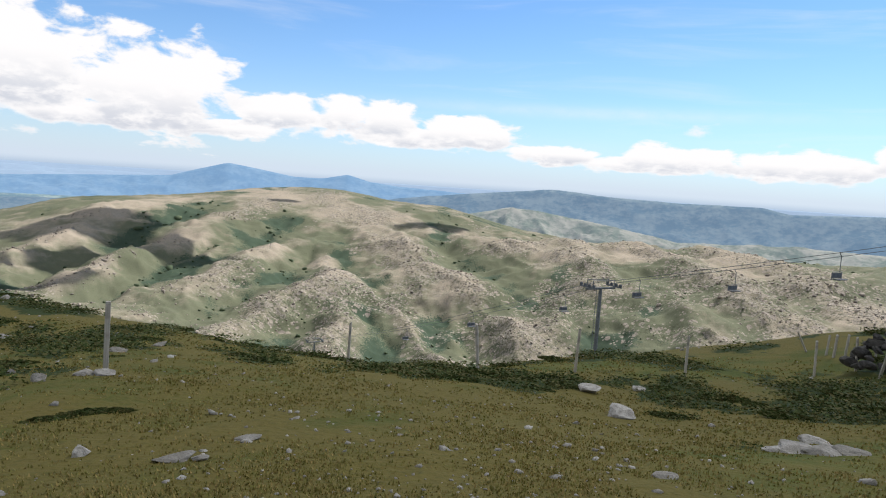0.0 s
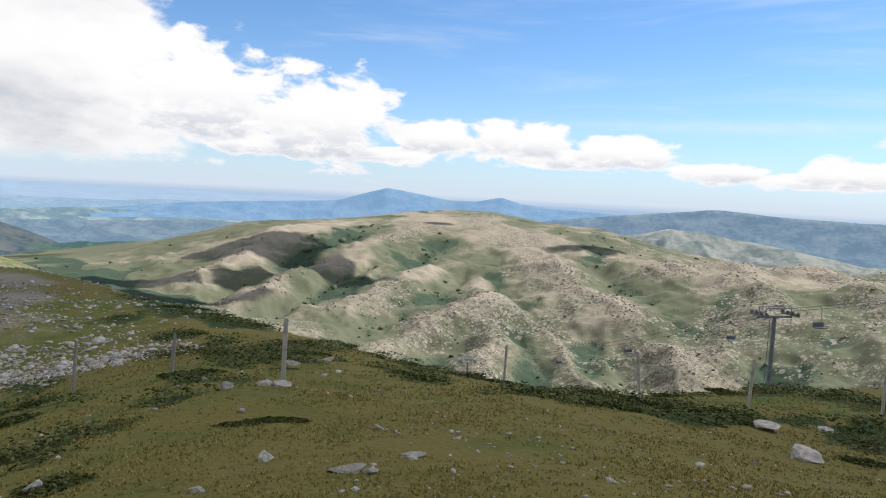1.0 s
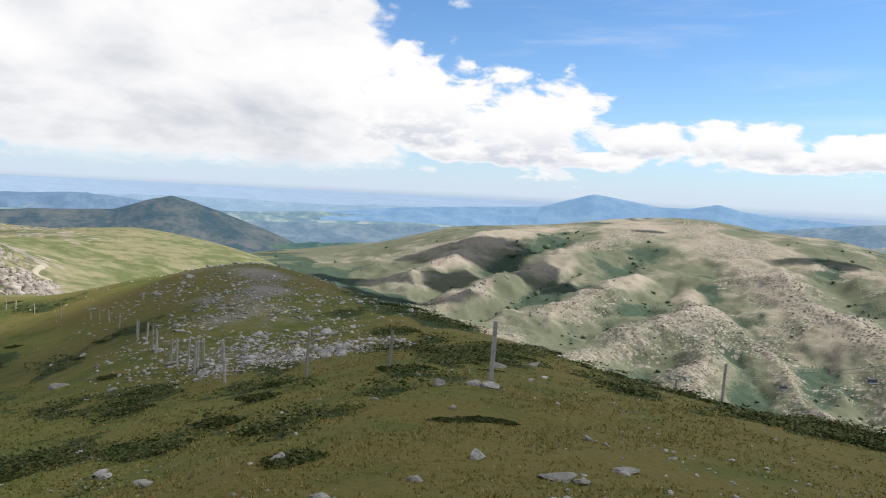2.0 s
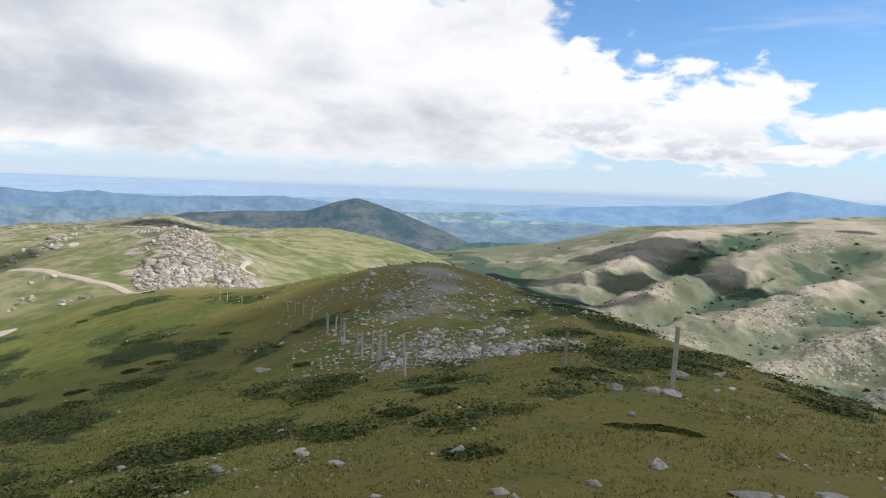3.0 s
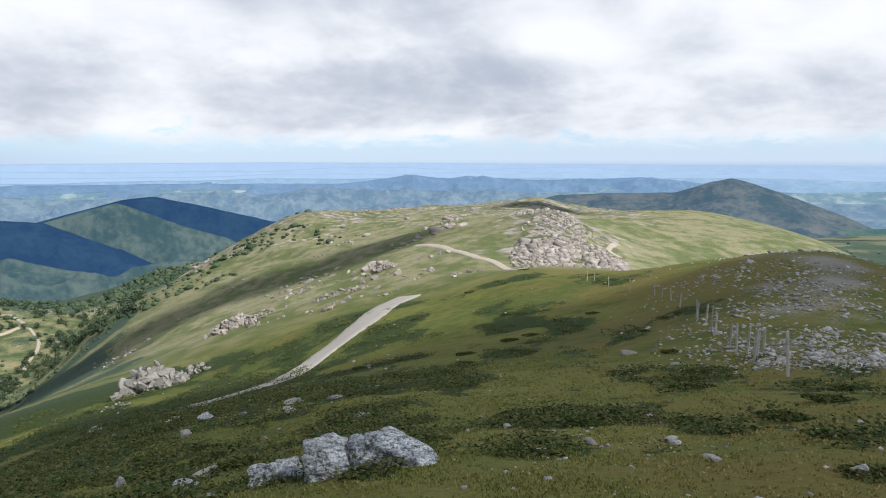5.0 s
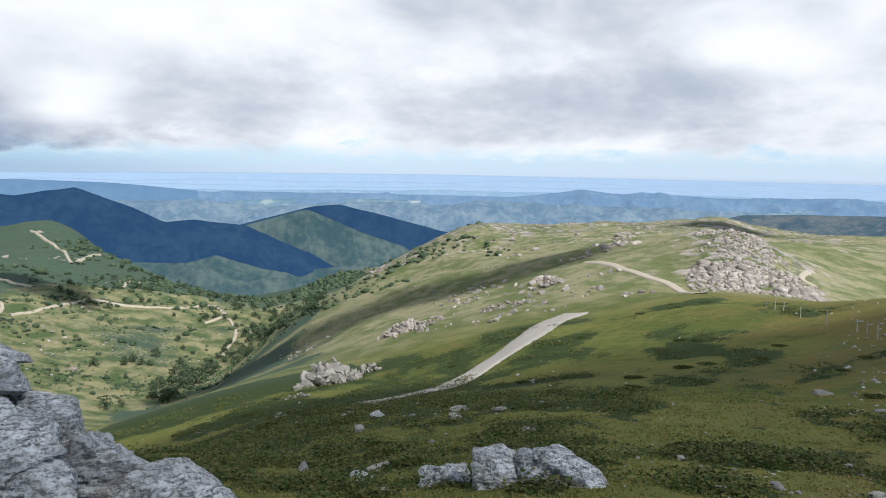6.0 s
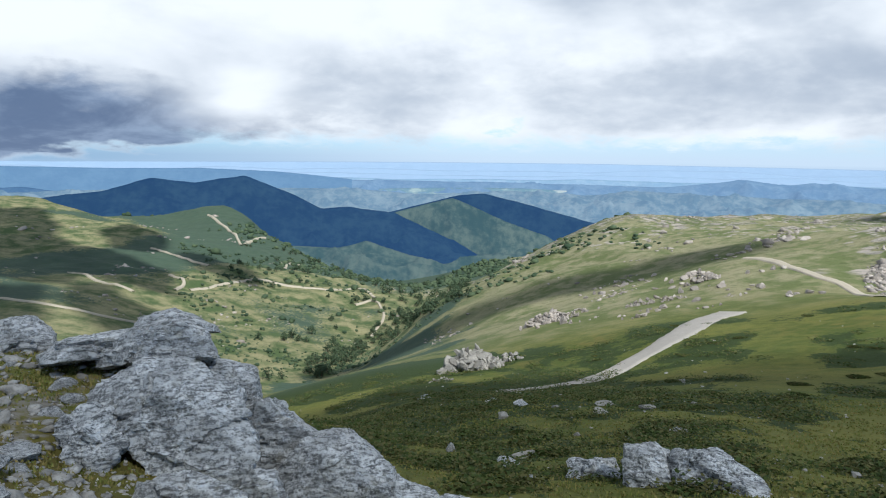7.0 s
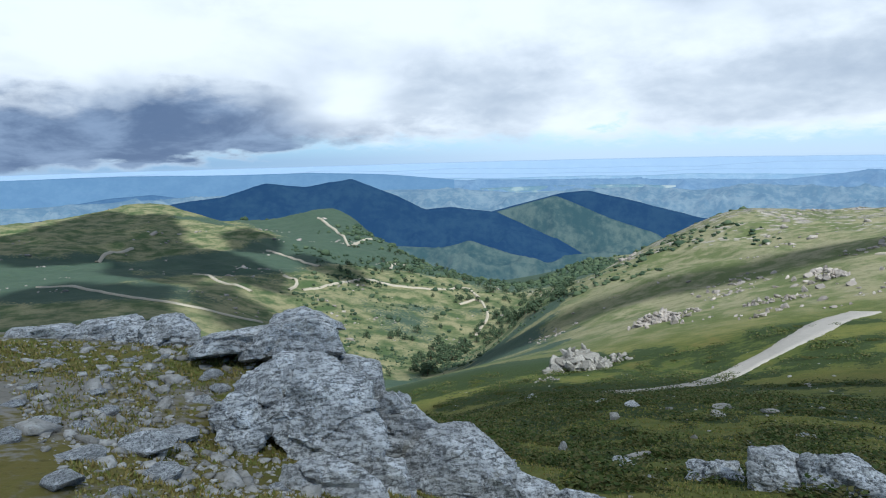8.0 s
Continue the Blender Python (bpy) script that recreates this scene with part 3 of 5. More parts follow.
# Lit ground as a lighter sheet; its crest draws the cloud shade's edge.
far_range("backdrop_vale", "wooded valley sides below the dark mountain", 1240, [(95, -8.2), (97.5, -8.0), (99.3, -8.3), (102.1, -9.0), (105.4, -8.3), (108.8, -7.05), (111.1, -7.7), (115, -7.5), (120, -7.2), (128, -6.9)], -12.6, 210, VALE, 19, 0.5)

# ---------------------------------------------------------------- clouds whose shade lies on the land
def cloud_material(name, thin, thick):
    m, n = material(name)
    pos = n.put("ShaderNodeTexCoord").outputs["Object"]
    v = n.noise(pos, 1.6, 6.0, 0.6)
    white = n.put("ShaderNodeBsdfDiffuse", Color=(0.9, 0.9, 0.9)).outputs[0]
    clear = n.put("ShaderNodeBsdfTransparent", Color=(1, 1, 1)).outputs[0]
    f = n.step(v, 0.33, 0.48, thin, thick)
    n.put("ShaderNodeOutputMaterial", Surface=n.put("ShaderNodeMixShader", Fac=f, Shader=clear).outputs[0])
    mix = [k for k in n.t.nodes if k.bl_idname == "ShaderNodeMixShader"][0]
    n.t.links.new(white, mix.inputs[2])
    return m


CLOUD, BROKEN, VEIL = cloud_material("cloud", 0.4, 0.98), cloud_material("broken cloud", 0.25, 0.84), cloud_material("thin cloud", 0.24, 0.50)


def cloud(place, along, across, up, turn, seed, mat=CLOUD):
    """A lumpy bank of cloud that stands between a place on the ground and the sun."""
    bm = bmesh.new()
    bmesh.ops.create_icosphere(bm, subdivisions=4, radius=1.0)
    for v in bm.verts:
        d = noise.fractal(v.co * 1.7 + Vector((seed * 7.1, seed * 3.3, 0)), 1.0, 2.0, 5)
        v.co *= 1.0 + 0.35 * d
        if v.co.z < 0:
            v.co.z *= 0.4
    me = bpy.data.meshes.new("backdrop_cloud")
    bm.to_mesh(me)
    bm.free()
    me.materials.append(mat)
    ob = new("backdrop_cloud", me)
    p = Vector(place) + heading(SUN_AZ, SUN_EL) * up
    ob.matrix_world = pose(*p, 0, 0, turn) @ Matrix.Diagonal((along, across, 0.25 * across, 1))
    return tagged(ob, "white bank of cloud drifting high over the mountains", "cloud", kind="structure")


cloud((14, 12, -3), 60, 82, 620, 8, 1, VEIL)
for k, (a, e, along, across, turn) in enumerate((
        (40, -8.2, 110, 34, 30), (35, -9.6, 90, 28, 20), (46, -6.2, 90, 26, 30), (27.5, -5.2, 92, 62, 25), (28.5, -8.2, 70, 34, 20), (22.5, -6.6, 120, 26, -32), (0.5, -4.3, 75, 22, 15), (13.5, -2.75, 28, 12, 10),
        (139, -5.2, 120, 60, 40), (134, -8.2, 90, 30, 45), (142, -11.0, 90, 36, 40), (127, -6.4, 60, 22, 40), (121, -8.8, 60, 18, 50), (129, -11.8, 60, 16, 50), (129, -8.6, 80, 22, 55), (67, -4.1, 24, 12, 30))):
    cloud(on_ray(a, e, first=60), along, across, 950, turn, 2 + k, BROKEN if a > 100 else CLOUD)
band = [on_ray(a, e, first=90) for a, e in ((113.0, -18.3), (108.6, -17.3), (104.5, -15.6), (100.5, -13.7), (96.0, -11.9), (91.5, -10.5), (87.0, -9.4), (82.5, -8.1), (78.0, -6.5))]
for k, (p, q) in enumerate(zip(band, band[1:])):     # a long thin cloud whose shade lies along the flank
    cloud((p + q) / 2, (q - p).length * 0.62, 9.0 + 0.9 * k, 950, math.degrees(math.atan2(q.y - p.y, q.x - p.x)), 40 + k, BROKEN)


# ---------------------------------------------------------------- materials of things
def rock_material():
    """Grey foliated schist: pale and dark bands, white quartz veins, lichen."""
    m, n = material("schist")
    pos = n.put("ShaderNodeTexCoord").outputs["Object"]
    pick = n.put("ShaderNodeObjectInfo").outputs["Random"]
    warp = n.put("ShaderNodeVectorMath", {"operation": "ADD"})
    n.wire(warp.inputs[0], n.stretch(pos, 1.3, 1.0, 3.4))
    n.wire(warp.inputs[1], n.mix(0.62, n.put("ShaderNodeTexNoise", Vector=pos, Scale=1.4, Detail=3.0).outputs["Color"], (0.5, 0.5, 0.5)))
    bands = n.noise(n.stretch(warp.outputs[0], 0.95, 0.8, 1.15), 5.5, 9.0, 0.72, 0.35)
    grain = n.noise(pos, 26.0, 5.0, 0.7)
    patch = n.noise(pos, 2.3, 5.0, 0.6)
    tone = n.add(n.mul(bands, 0.6), n.mul(grain, 0.4))
    pale = n.mix(n.step(patch, 0.35, 0.65), (0.40, 0.41, 0.41), (0.68, 0.69, 0.685))
    c = n.mix(n.step(tone, 0.42, 0.56), (0.085, 0.09, 0.092), pale)
    vein = n.noise(n.stretch(warp.outputs[0], 1.0, 1.0, 1.6), 1.5, 5.0, 0.6, 0.8)
    c = n.mix(n.mul(n.step(n.math("ABSOLUTE", n.sub(vein, 0.5)), 0.022, 0.006), n.mul(n.step(patch, 0.5, 0.62), 0.8)), c, (0.76, 0.78, 0.80))
    c = n.mix(n.mul(n.step(n.noise(pos, 4.0, 5.0, 0.65), 0.56, 0.7), 0.5), c, (0.15, 0.145, 0.10))
    c = n.mix(n.mul(pick, 0.25), c, (0.40, 0.39, 0.37))
    crack = n.cells(n.put("ShaderNodeVectorMath", {"operation": "ADD"}, Vector=warp.outputs[0]).outputs[0], 0.8, "DISTANCE_TO_EDGE")
    c = n.mix(n.mul(n.mul(n.step(crack, 0.035, 0.0), n.step(patch, 0.48, 0.6)), 0.6), c, (0.04, 0.04, 0.04))
    h = n.add(n.mul(n.step(crack, 0.0, 0.06), 0.06), n.add(n.mul(bands, 0.3), n.add(n.mul(n.noise(pos, 9.0, 6.0, 0.65), 0.16), n.mul(grain, 0.05))))
    n.surface(c, 0.85, n.bump(h, 1.0, 0.11), spec=0.2)
    return m


def pale_rock_material(name, dark, light):
    """Weathered pale stone, each piece a little different."""
    m, n = material(name)
    pos = n.put("ShaderNodeNewGeometry")
    v = n.noise(pos.outputs["Position"], 6.0, 5.0, 0.6)
    w = n.noise(pos.outputs["Position"], 0.8, 3.0)
    one = n.put("ShaderNodeObjectInfo").outputs["Random"]
    r = n.math("FRACT", n.add(pos.outputs["Random Per Island"], one))
    c = n.mix(r, dark, light)
    c = n.mix(n.step(n.add(n.mul(v, 0.7), n.mul(w, 0.3)), 0.38, 0.66), n.mix(0.55, c, (0.13, 0.12, 0.10)), c)
    grit = n.noise(pos.outputs["Position"], 30.0, 4.0, 0.65)
    c = n.mix(n.mul(n.step(grit, 0.5, 0.68), 0.5), c, (0.12, 0.115, 0.10))
    n.surface(c, 0.9, n.bump(n.add(v, n.mul(grit, 0.3)), 0.8, 0.06), spec=0.2)
    return m


def granite_material():
    m, n = material("pale granite boulders")
    pos = n.put("ShaderNodeNewGeometry")
    r = pos.outputs["Random Per Island"]
    v = n.noise(pos.outputs["Position"], 0.5, 4.0, 0.6)
    c = n.mix(n.math("FRACT", n.add(r, n.put("ShaderNodeObjectInfo").outputs["Random"])), (0.22, 0.19, 0.16), (0.48, 0.42, 0.36))
    c = n.mix(n.step(v, 0.4, 0.7), n.mix(0.4, c, (0.15, 0.14, 0.13)), c)
    n.surface(c, 0.95, n.bump(v, 0.6, 0.8), spec=0.1)
    return m


def leaf_material(name, dark, light, old=None):
    m, n = material(name)
    g = n.put("ShaderNodeNewGeometry")
    r = g.outputs["Random Per Island"]
    v = n.noise(g.outputs["Position"], 0.9, 3.0)
    c = n.mix(n.math("FRACT", n.add(r, n.mul(v, 0.4))), dark, light)
    if old:
        c = n.mix(n.step(n.add(n.mul(r, 0.5), n.mul(v, 0.6)), 0.5, 0.7), c, old)
    n.surface(c, 0.8, spec=0.15)
    return m


def wood_material():
    m, n = material("weathered grey wood")
    pos = n.put("ShaderNodeTexCoord").outputs["Object"]
    pick = n.put("ShaderNodeObjectInfo").outputs["Random"]
    g = n.noise(n.stretch(pos, 40, 40, 1.6), 1.0, 5.0, 0.6)
    s = n.noise(pos, 3.0, 4.0)
    c = n.mix(g, (0.26, 0.24, 0.21), (0.55, 0.52, 0.46))
    c = n.mix(n.step(s, 0.48, 0.7), c, n.mix(0.5, c, (0.10, 0.09, 0.07)))
    c = n.mix(n.mul(n.step(pick, 0.7, 1.0), 0.5), c, (0.11, 0.095, 0.075))
    n.surface(c, 0.85, n.bump(g, 0.5, 0.01), spec=0.2)
    return m


def plain_material(name, colour, rough, metal=0.0, mottle=0.25, scale=4.0):
    m, n = material(name)
    pos = n.put("ShaderNodeTexCoord").outputs["Object"]
    v = n.add(n.mul(n.noise(pos, scale, 5.0, 0.6), 0.6), n.mul(n.noise(pos, scale * 9, 3.0), 0.4))
    c = n.mix(n.step(v, 0.35, 0.65), tuple(k * (1 - mottle) for k in colour), tuple(k * (1 + mottle) for k in colour))
    n.surface(c, rough, n.bump(v, 0.3, 0.02), metal)
    return m


def gravel_material(name, dark, light):
    m, n = material(name)
    pos = n.put("ShaderNodeNewGeometry").outputs["Position"]
    a, b, c0 = n.noise(pos, 0.25, 5.0), n.noise(pos, 2.5, 5.0), n.cells(pos, 9.0)
    c = n.mix(n.add(n.mul(a, 0.5), n.mul(b, 0.5)), dark, light)
    c = n.mix(n.mul(n.step(c0, 0.5, 0.2), 0.3), c, light)
    n.surface(c, 0.95, n.bump(n.add(b, n.mul(c0, 0.4)), 0.5, 0.05), spec=0.1)
    return m


SCHIST, PALE_STONE, GRANITE = rock_material(), pale_rock_material("weathered pale stone", (0.30, 0.285, 0.255), (0.56, 0.54, 0.50)), granite_material()
CRAG = pale_rock_material("fissured grey stone", (0.15, 0.14, 0.125), (0.36, 0.34, 0.30))
JUNIPER = leaf_material("juniper foliage", (0.02, 0.034, 0.008), (0.07, 0.10, 0.024), (0.10, 0.095, 0.034))
TURF = leaf_material("dry mountain grass", (0.14, 0.14, 0.036), (0.225, 0.20, 0.058), (0.28, 0.21, 0.075))
TURF_GREEN = leaf_material("green mountain grass", (0.115, 0.142, 0.032), (0.18, 0.187, 0.046), (0.23, 0.195, 0.066))
CROWN = leaf_material("tree leaves", (0.028, 0.05, 0.028), (0.08, 0.108, 0.055))
SCRUB = leaf_material("mountain scrub", (0.055, 0.08, 0.045), (0.11, 0.14, 0.08))
WOOD = wood_material()
BARK = plain_material("bark", (0.12, 0.09, 0.06), 0.9)
DARK_STONE = plain_material("dark weathered stone", (0.075, 0.072, 0.068), 0.9, 0.0, 0.6, 2.0)
STEEL = plain_material("dull galvanised steel", (0.17, 0.19, 0.215), 0.6, 0.3)
SEAT = plain_material("dark chair seat", (0.11, 0.125, 0.15), 0.6)
CONCRETE = plain_material("concrete", (0.42, 0.40, 0.37), 0.9)
ROAD = gravel_material("pale gravel", (0.21, 0.19, 0.165), (0.42, 0.385, 0.34))
TRACK = gravel_material("sandy track", (0.28, 0.245, 0.185), (0.46, 0.40, 0.31))


# ---------------------------------------------------------------- builders
def part(name, bm, mat, parent, label=""):
    me = bpy.data.meshes.new(name)
    bm.to_mesh(me)
    bm.free()
    me.materials.append(mat)
    ob = new(name, me)
    ob.parent = parent
    return tagged(ob, label)


def mesh_of(name, bm, mat):
    me = bpy.data.meshes.new(name)
    bm.to_mesh(me)
    bm.free()
    me.materials.append(mat)
    return me


def tube(bm, a, b, r0, r1, sides=8):
    """A tapered bar from a to b."""
    a, b = Vector(a), Vector(b)
    m = Matrix.Translation((a + b) / 2) @ (b - a).to_track_quat("Z", "Y").to_matrix().to_4x4()
    bmesh.ops.create_cone(bm, cap_ends=True, segments=sides, radius1=r0, radius2=r1, depth=(b - a).length, matrix=m)


def box(bm, centre, size, turn=0.0):
    m = pose(*centre, 0, 0, turn) @ Matrix.Diagonal((*size, 1))
    made = bmesh.ops.create_cube(bm, size=1.0, matrix=m)
    edges = {e for v in made["verts"] for e in v.link_edges}
    bmesh.ops.bevel(bm, geom=list(edges), offset=min(size) * 0.08, segments=1, affect="EDGES")


def rock_bmesh(seed, detail=3, cuts=12, rough=0.05, ledge=0.0, low=0.38, high=0.78, square=2.0):
    """An angular stone about 2 across: a ball cut by chance planes, weathered, with ledges along its bedding."""
    rng = random.Random(seed)
    bm = bmesh.new()
    bmesh.ops.create_icosphere(bm, subdivisions=detail, radius=1.0)
    planes = []
    for _ in range(cuts):
        d = Vector((rng.gauss(0, 1), rng.gauss(0, 1), rng.gauss(0, 0.8))).normalized()
        planes.append((d, rng.uniform(low, high)))
    off = Vector((seed * 3.7 % 50, seed * 1.9 % 50, seed * 5.3 % 50))
    for v in bm.verts:
        if square > 2:
            v.co *= sum(abs(c) ** square for c in v.co) ** (-1 / square)
        for d, h in planes:
            over = v.co.dot(d) - h
            if over > 0:
                v.co -= d * over * 0.96
        q = v.co.copy()
        s = noise.fractal(q * 2.2 + off, 1.0, 2.0, 4 if detail > 3 else 2) * rough
        if ledge:
            b = noise.fractal(Vector((q.x * 1.2, q.y * 1.2, q.z * 9 + q.x * 1.5)) + off, 0.9, 2.0, 3)
            s += ledge * (b if b > 0 else b * 0.5)
        v.co += v.co.normalized() * s
    for k in range(3):
        lo, hi = min(v.co[k] for v in bm.verts), max(v.co[k] for v in bm.verts)
        for v in bm.verts:
            v.co[k] = (v.co[k] - (lo + hi) / 2) * 1.6 / (hi - lo)
    return bm


def set_stone(ob, place, wide, deep, high, turn=0.0, lean=0.0, tip=0.0, sink=0.3):
    """Sets a stone of about 2 units on the ground, partly sunk."""
    x, y = place[0], place[1]
    z = ground_at(x, y)
    ob.matrix_world = pose(x, y, z + high * (0.5 - sink), lean, tip, turn) @ Matrix.Diagonal((wide / 1.6, deep / 1.6, high / 1.6, 1))
    return ob


def hewn_bmesh(planes, seed, detail=5, rough=0.03, ledge=0.03, keen=48.0, bed=(0.25, 0.2, 1.0)):
    """A stone bounded by planes (outward way, distance), its edges worn, with ledges along its bedding."""
    bm = bmesh.new()
    bmesh.ops.create_icosphere(bm, subdivisions=detail, radius=1.0)
    u = np.array([tuple(v.co.normalized()) for v in bm.verts])
    n = np.array([tuple(Vector(w).normalized()) for w, h in planes])
    h = np.array([h for w, h in planes])
    q = u * (np.maximum(u @ n.T / h, 0) ** keen).sum(1)[:, None] ** (-1 / keen)
    bed, off = Vector(bed).normalized(), Vector((seed * 3.7 % 50, seed * 1.9 % 50, seed * 5.3 % 50))
    for v, p in zip(bm.verts, q):
        p = Vector(p)
        s = noise.fractal(p * 3.2 + off, 0.7, 2.1, 6) * rough
        t = p.dot(bed) * 4.2 + 0.7 * noise.noise(p * 1.1 + off)
        tooth = t - math.floor(t)
        s += ledge * (1.4 * tooth ** 3 - 0.4) * max(0.0, 0.35 + noise.noise(p * 1.3 - off)) * 1.8
        chip = noise.cell(Vector((p.x * 2.3 + 0.4 * p.z, p.y * 2.3, t)) + off)
        s -= ledge * 1.1 * max(0.0, chip)
        gash = abs(noise.noise(p * 0.9 + off * 2))
        s -= 2.2 * ledge * max(0.0, 1 - gash / 0.035)
        v.co = p + p.normalized() * s
    return bm


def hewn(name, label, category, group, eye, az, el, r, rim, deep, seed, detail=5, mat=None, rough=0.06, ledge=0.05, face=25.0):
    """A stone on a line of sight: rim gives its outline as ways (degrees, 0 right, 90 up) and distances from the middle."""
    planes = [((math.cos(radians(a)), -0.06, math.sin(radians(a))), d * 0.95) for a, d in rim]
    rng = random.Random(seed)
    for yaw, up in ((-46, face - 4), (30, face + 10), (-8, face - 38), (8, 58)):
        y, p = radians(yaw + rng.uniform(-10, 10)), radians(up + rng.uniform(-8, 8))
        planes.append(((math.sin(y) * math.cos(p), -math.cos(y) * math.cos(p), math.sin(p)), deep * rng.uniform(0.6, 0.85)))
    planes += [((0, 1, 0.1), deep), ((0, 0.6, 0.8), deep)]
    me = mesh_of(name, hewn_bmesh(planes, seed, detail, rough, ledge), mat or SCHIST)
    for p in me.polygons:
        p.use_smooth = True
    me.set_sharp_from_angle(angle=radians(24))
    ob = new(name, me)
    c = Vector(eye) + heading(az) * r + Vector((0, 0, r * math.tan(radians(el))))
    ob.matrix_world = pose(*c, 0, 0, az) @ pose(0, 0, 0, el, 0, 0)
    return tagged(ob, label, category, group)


STONES = [mesh_of("stone", rock_bmesh(40 + k, 3, 12, 0.10, 0.04, 0.5, 0.92, 2.6), PALE_STONE) for k in range(7)]
BLOCKS = [mesh_of("block", hewn_bmesh([((random.Random(900 + 20 * k + j).gauss(0, 1), random.Random(910 + 20 * k + j).gauss(0, 1), random.Random(920 + 20 * k + j).gauss(0, 0.8)), random.Random(930 + 20 * k + j).uniform(0.5, 0.85)) for j in range(13)], 90 + k, 3, 0.06, 0.06), CRAG) for k in range(6)]
PALE_BLOCKS = [b.copy() for b in BLOCKS]
for b in PALE_BLOCKS:
    b.materials[0] = GRANITE
SLABS = [mesh_of("slab", rock_bmesh(60 + k, 3, 10, 0.02, 0.02, 0.22, 0.55, 3.0), SCHIST) for k in range(5)]


def arrays(bm):
    bmesh.ops.triangulate(bm, faces=bm.faces)
    bm.verts.index_update()
    v = np.array([tuple(p.co) for p in bm.verts])
    f = np.array([[p.index for p in q.verts] for q in bm.faces])
    bm.free()
    return v, f


def strewn(name, label, category, shapes, places, sizes, mat, rng, sink=0.25, tilt=25.0):
    """ONE mesh of many small pieces that nobody could count."""
    vs, fs, n = [], [], 0
    for i, (p, s) in enumerate(zip(places, sizes)):
        v, f = shapes[i % len(shapes)]
        m = np.array(Euler((radians(rng.uniform(-tilt, tilt)), radians(rng.uniform(-tilt, tilt)), rng.uniform(0, 6.28))).to_matrix())
        q = (v * s) @ m.T + p + (0, 0, s[2] * (0.6 - sink * 2))
        vs.append(q)
        fs.append(f + n)
        n += len(v)
    vs, fs = np.concatenate(vs), np.concatenate(fs)
    me = bpy.data.meshes.new(name)
    me.vertices.add(len(vs))
    me.vertices.foreach_set("co", vs.astype(np.float32).ravel())
    me.loops.add(fs.size)
    me.loops.foreach_set("vertex_index", fs.ravel().astype(np.int32))
    me.polygons.add(len(fs))
    me.polygons.foreach_set("loop_start", np.arange(0, fs.size, 3, dtype=np.int32))
    me.update(calc_edges=True)
    me.materials.append(mat)
    return tagged(new(name, me), label, category, kind="stuff")


def sown(rng, count, az, r, keep):
    """Chance places in a sector, even over bearing and log distance, kept by a rule; with the ground's height."""
    g = np.random.RandomState(rng.randrange(10 ** 6))
    a = g.uniform(az[0], az[1], count)
    d = np.exp(g.uniform(math.log(r[0]), math.log(r[1]), count))
    x, y = -np.sin(np.radians(a)) * d, np.cos(np.radians(a)) * d
    ok = keep(x, y, a, d) > g.uniform(0, 1, count)
    x, y, d = x[ok], y[ok], d[ok]
    return np.c_[x, y, ground_z(x, y)], d


def streaks(x, y):
    """Where low shrubs run in bands along the slope."""
    az, r = polar(x, y)
    az = wrapped(az)
    n = fbm(az / 5.0, np.log(np.maximum(r, 1)) * 8.0, 1.0, 4, 61)
    v = 0.5 + 0.75 * n + 0.20 * smooth(az, 55, 85) - 0.10
    rim = np.exp(-((np.log(np.maximum(r, 1)) - math.log(20.5)) / 0.17) ** 2) * (1 - smooth(az, 4, 16))
    slope = smooth(r, 26, 38) * (1 - smooth(np.abs(az - 29), 9, 17))
    v = v * smooth(r, 7, 12) + rim * 0.38 + slope * 0.22 - 0.35 * np.exp(-((az - 47) / 9) ** 2) * smooth(r, 26, 31)
    v -= 0.3 * (1 - smooth(r, 15, 18)) * (1 - smooth(az, 10, 40))
    v -= 0.5 * smooth(az, 117, 122) * (1 - smooth(r, 20, 26))
    v += 0.45 * np.exp(-((np.log(np.maximum(r, 1)) - math.log(36)) / 0.22) ** 2) * smooth(az, 86, 94) * (1 - smooth(az, 110, 115))
    return np.clip(v, 0, 1) * (1 - smooth(r, 95, 125))

